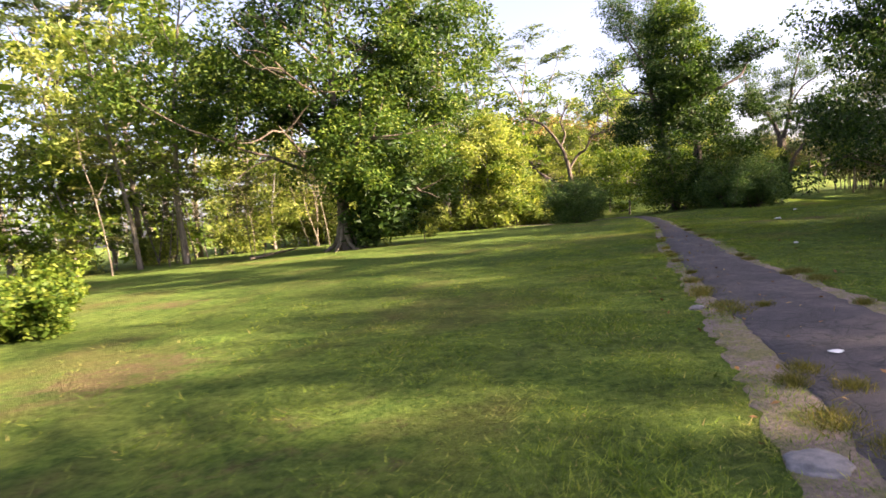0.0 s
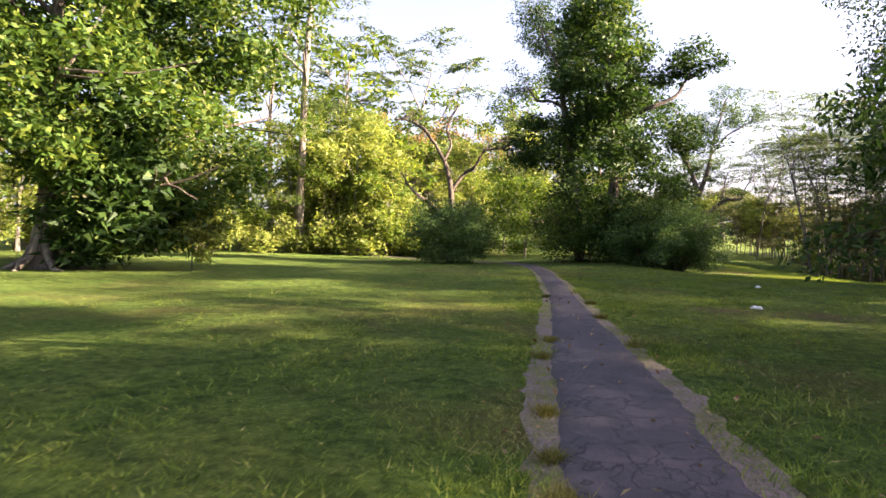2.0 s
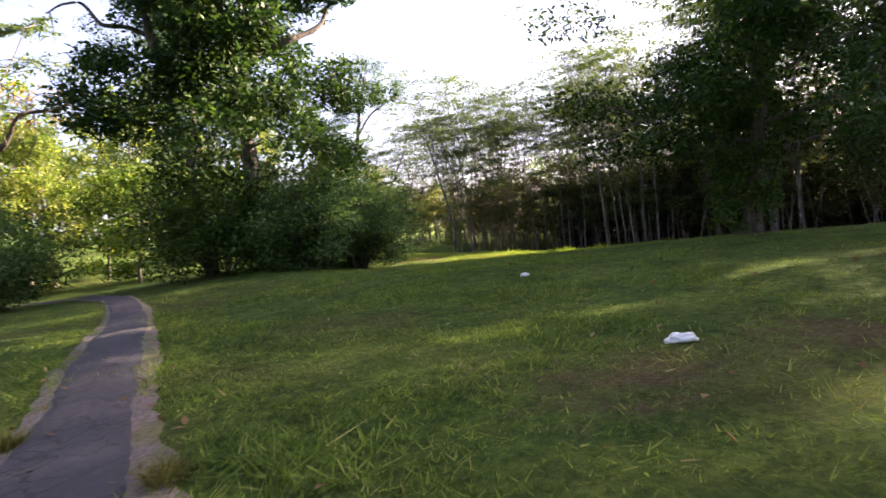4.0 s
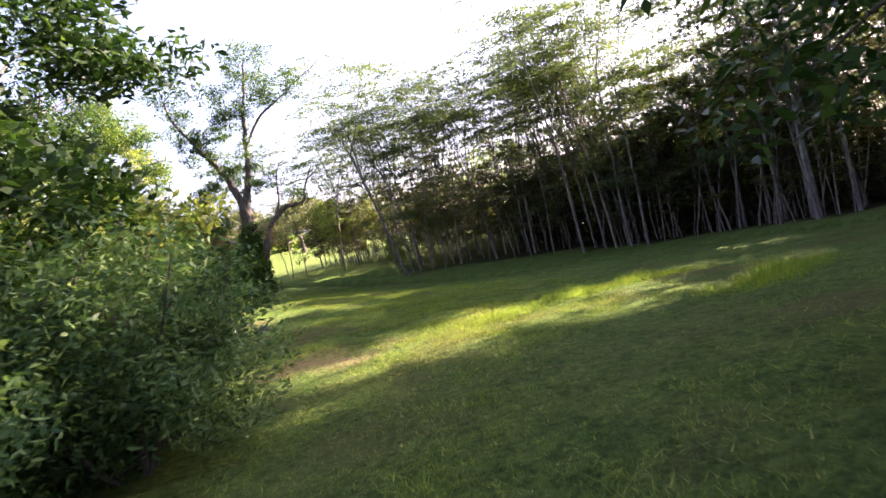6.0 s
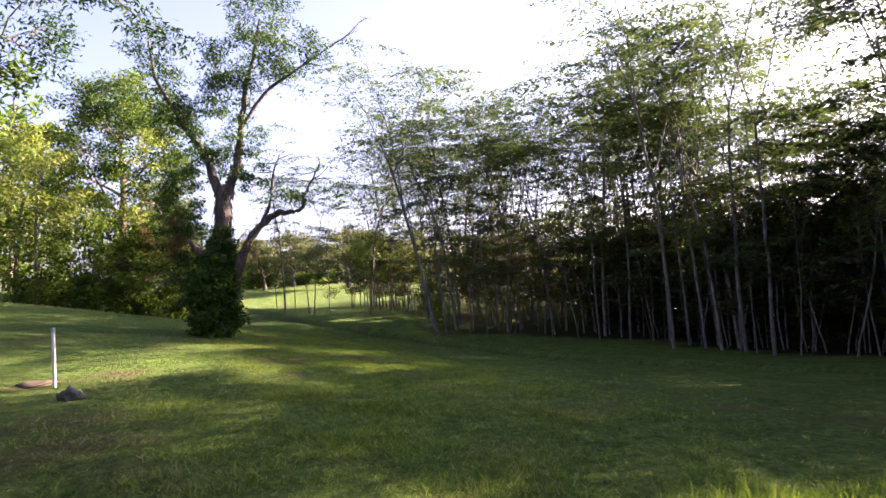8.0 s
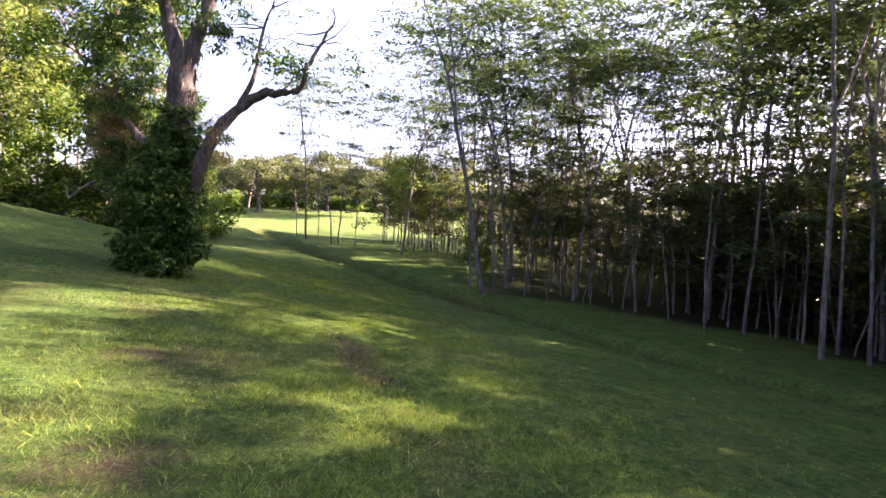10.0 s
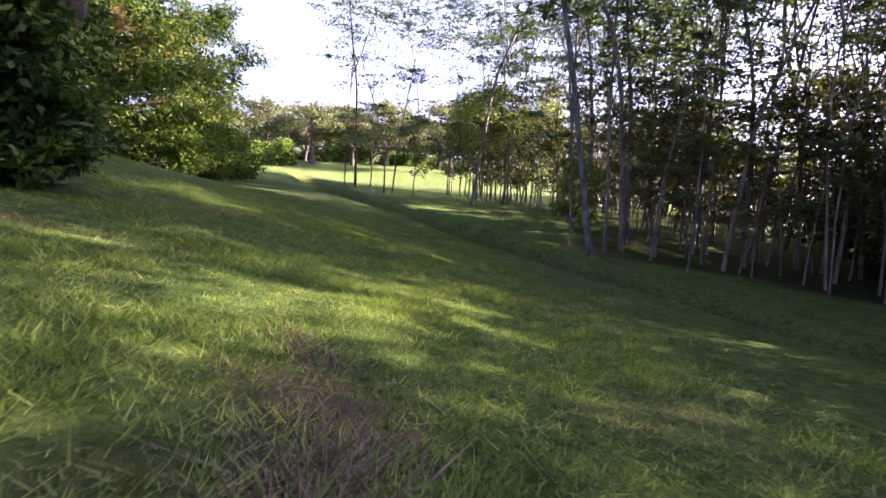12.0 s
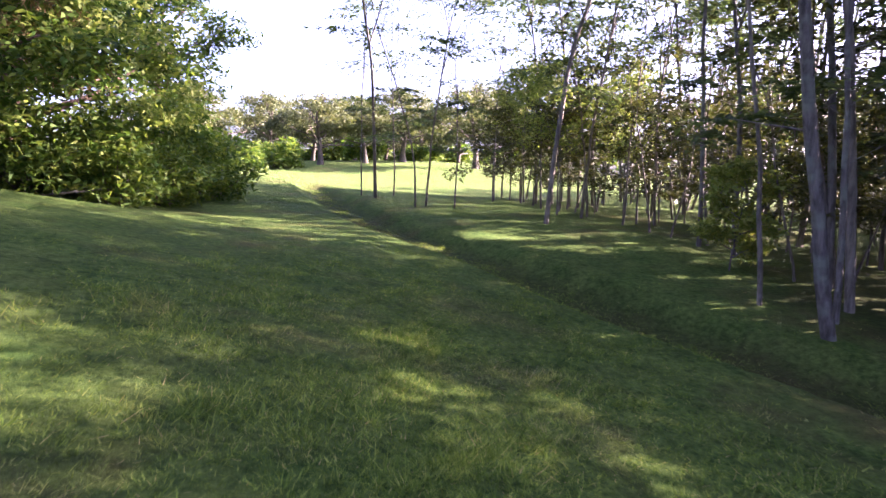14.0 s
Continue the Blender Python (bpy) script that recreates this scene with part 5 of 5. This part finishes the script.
fallen("fallen_branch", -20.5, 26.2, 25, 2.6, 0.09, M_DEADWOOD, "fallen dead branch near the big tree", 1)
fallen("fallen_branch", 5.3, 92.0, -15, 2.4, 0.05, M_PALEBARK, "pale fallen branch below the bushes", 2)
plant("sapling", grow_broadleaf(31, 3.2, 1.2, 0.035, 0.25, 8, 60, 0.35, (0.16, 0.075), 4, leaf_mat=M_YELLOWLEAF, bark=M_GREYBARK, flare=1.1), TREE, -13.4, 30.6, "small bright sapling on the lawn", "sapling")
plant("sapling", grow_broadleaf(32, 3.6, 1.3, 0.035, 0.2, 8, 50, 0.4, (0.2, 0.09), 4, leaf_mat=M_YELLOWLEAF, bark=M_GREYBARK, flare=1.1), TREE, 25.6, 88, "small sapling before the grove", "sapling")
plant("shrub", grow_bush(411, 2.3, 3.9, M_IVY, M_BARK, 16, 110, 0.5, (0.22, 0.10)), BUSH, 5.35, 50.7, "tall dark green creeper-clad bush on the open lawn", "bush", "shrubs")
plant("shrub", grow_bush(404, 1.9, 1.5, M_BROADLEAF, M_BARK, 9, 90, 0.35, (0.14, 0.07)), BUSH, -12.6, 7.8, "bright green low bush at the lawn's edge", "bush", "shrubs")


def grass_field(name, label, lines, count, reach, hmin, hmax, width, seed, wind=0.35, per=1, mat=None):
    """Single blades over a band of lawn along plan lines."""
    r = np.random.default_rng(seed)
    ln = spline(lines, 0.3)
    i = r.integers(0, len(ln), count)
    off = r.normal(0, 1, (count, 2))
    off /= np.linalg.norm(off, axis=1)[:, None]
    p = ln[i] + off * (reach * r.uniform(0, 1, count) ** 0.75)[:, None]
    big = np.repeat(r.uniform(0.5, 1.5, count // per + 1), per)[:count]
    if per > 1:                       # blades stand in tufts
        p = np.repeat(p[:count // per + 1], per, 0)[:count]
    splay = r.normal(0, 0.06 * (per > 1), (count, 2)) * big[:, None]
    p = p + splay
    d = away(p[:, 0], p[:, 1], TRACK_LINE)
    ok = d > np.interp(p[:, 1], TRACK_Y, TRACK_HALF) + 0.24 * r.random(count) ** 1.5 - 0.04
    for bx, by, rad in BARE:
        ok &= (p[:, 0] - bx) ** 2 + (p[:, 1] - by) ** 2 > (rad * r.uniform(0.0, 0.8, count)) ** 2
    for bx, by, rad in DRY:
        ok &= r.random(count) > 0.7 * np.exp(-((p[:, 0] - bx) ** 2 + (p[:, 1] - by) ** 2) / rad ** 2)
    p, big, splay = p[ok], big[ok], splay[ok]
    n = len(p)
    z = ground_z(p[:, 0], p[:, 1]) - 0.01
    patch = 0.65 + 0.5 * np.sin(p[:, 0] * 1.7 + np.sin(p[:, 1] * 1.1)) * np.sin(p[:, 1] * 1.5 + 2 * np.sin(p[:, 0] * 0.6))
    h = r.uniform(hmin, hmax, n) * np.clip(patch, 0.45, 1.3) * big
    a = r.uniform(0, 2 * np.pi, n)
    w = width * r.uniform(0.6, 1.3, n)
    lean = r.normal(0, wind, (n, 2)) * h[:, None] + splay * 0.8
    b = np.column_stack([p, z])
    s = np.column_stack([np.cos(a) * w, np.sin(a) * w, np.zeros(n)])
    tip = b + np.column_stack([lean, h])
    v = np.stack([b - s, b + s, tip], 1).reshape(-1, 3)
    return tagged(new(name, mesh_of(name, [(v, np.arange(3 * n).reshape(-1, 3), mat or M_BLADE)])), label, "grass", kind="stuff")


LAWN_WALK = [(0, 1), (-0.3, 10), (0, 20), (2.5, 28), (7, 37), (11, 43), (13.5, 52), (15, 62), (15, 72), (16, 84)]
grass_field("grass", "short mown lawn grass blades", LAWN_WALK, 520000, 4.8, 0.03, 0.075, 0.0058, 41, 0.8, 11)
grass_field("grass", "lawn grass blades further from the way", LAWN_WALK, 120000, 11, 0.04, 0.09, 0.011, 42, 0.8, 8)
grass_field("grass", "ragged dry tufts along the footpath", [(1.9, 1), (1.65, 7), (1.04, 13), (0.6, 16.5), (0.28, 20), (0, 23.4), (-0.26, 26.6), (-0.72, 31), (-1.7, 36)], 60000, 1.35, 0.03, 0.075, 0.008, 46, 0.8, 7)


def edge_tufts(spots, per, seed, mat):
    """Low cushions of grass that have crept in over the margin of the footpath: x, y, spread."""
    r = np.random.default_rng(seed)
    p = np.vstack([np.array((x, y)) + r.normal(0, 1, (per, 2)) * (w * 0.75, w) for x, y, w in spots])
    n = len(p)
    h = r.uniform(0.03, 0.10, n)
    a = r.uniform(0, 2 * np.pi, n)
    b = np.column_stack([p, ground_z(p[:, 0], p[:, 1]) + 0.01])
    side = np.column_stack([np.cos(a), np.sin(a), np.zeros(n)]) * r.uniform(0.003, 0.007, n)[:, None]
    tip = b + np.column_stack([r.normal(0, 0.9, (n, 2)) * h[:, None], h])
    v = np.stack([b - side, b + side, tip], 1).reshape(-1, 3)
    return tagged(new("grass_tufts", mesh_of("grass_tufts", [(v, np.arange(3 * n).reshape(-1, 3), mat)])),
                  "olive grass cushions creeping over the footpath's margin", "grass", kind="stuff")


M_EDGETUFT = leaf_material("edge_tuft", (0.06, 0.075, 0.015), (0.13, 0.125, 0.03), (0.24, 0.19, 0.07), 0.25, 0.8)
r_edge = np.random.default_rng(52)
creep = [(0.30, 10.75, 0.13), (0.26, 10.35, 0.12), (0.55, 9.3, 0.16), (0.62, 8.8, 0.15), (0.16, 11.7, 0.10), (1.02, 9.1, 0.07), (0.98, 6.2, 0.10), (1.25, 5.7, 0.09), (0.95, 4.9, 0.13), (1.2, 4.4, 0.12), (2.02, 12.4, 0.12), (2.12, 11.4, 0.14)]
for k in range(20):                       # lesser ones along both sides
    y = r_edge.uniform(3, 27)
    sgn = (-1, 1)[k % 2]
    creep.append((float(np.interp(y, [q[1] for q in TRACK], [q[0] for q in TRACK])) + sgn * float(np.interp(y, TRACK_Y, TRACK_HALF) + r_edge.uniform(0.04, 0.2)), y, r_edge.uniform(0.04, 0.09)))
edge_tufts(creep, 420, 53, M_EDGETUFT)

grass_field("tall_grass", "tall uncut grass in the hollow, sunlight put into its bright colour", [(11.6, 45.6), (14, 46.2), (17, 46.3), (19, 45.7)], 5200, 0.75, 0.10, 0.26, 0.0065, 43, 0.25, 5, M_TALLGRASS)
grass_field("tall_grass", "tall pale weeds at the lawn's edge", [(15.5, 41.6), (17, 41.6), (19, 42.5)], 5000, 0.9, 0.10, 0.30, 0.009, 44, 0.45, 6, M_TALLGRASS)

grass_field("tall_grass", "longer dark grass along the swale", SWALE[3:], 14000, 1.0, 0.05, 0.11, 0.009, 45, 0.7, 6)
grass_field("grass", "lush uncut clumps of lawn grass on the slope", [(11, 44), (13.5, 52), (15, 62), (15, 72), (16, 84)], 190000, 5.5, 0.06, 0.125, 0.0062, 47, 0.75, 16)
M_DEADWEED = leaf_material("dead_weed", (0.075, 0.05, 0.04), (0.16, 0.105, 0.08), (0.27, 0.19, 0.14), 0.25, 0.8)
grass_field("dead_weeds", "strip of dead brown weeds lying in the lawn", [(15.15, 61.4), (15.0, 62.8), (15.1, 64.2), (14.9, 65.6)], 4200, 0.3, 0.04, 0.12, 0.008, 48, 1.0, 9, M_DEADWEED)
grass_field("dead_weeds", "patch of dead brown weeds in the lawn", [(7.4, 46.3), (8.2, 47.2)], 4200, 1.0, 0.04, 0.11, 0.008, 49, 1.0, 8, M_DEADWEED)
r = np.random.default_rng(90)
lp = np.column_stack([r.uniform(1.6, 9, 260), r.uniform(10, 34, 260)])
lp = np.vstack([lp, np.column_stack([r.normal(0, 0.75, 220) + np.interp(np.linspace(2, 30, 220), [2, 30], [1.5, -0.8]), np.linspace(2, 30, 220)])])
lc = np.column_stack([lp, ground_z(lp[:, 0], lp[:, 1]) + 0.05])
lv, lf = blades(r, lc, 0.08, 0.042, 0.8, 0.0)
tagged(new("fallen_leaves", mesh_of("fallen_leaves", [(lv, lf, M_DRYLEAF)])), "dry brown leaves strewn on lawn and footpath", "leaves", kind="stuff")
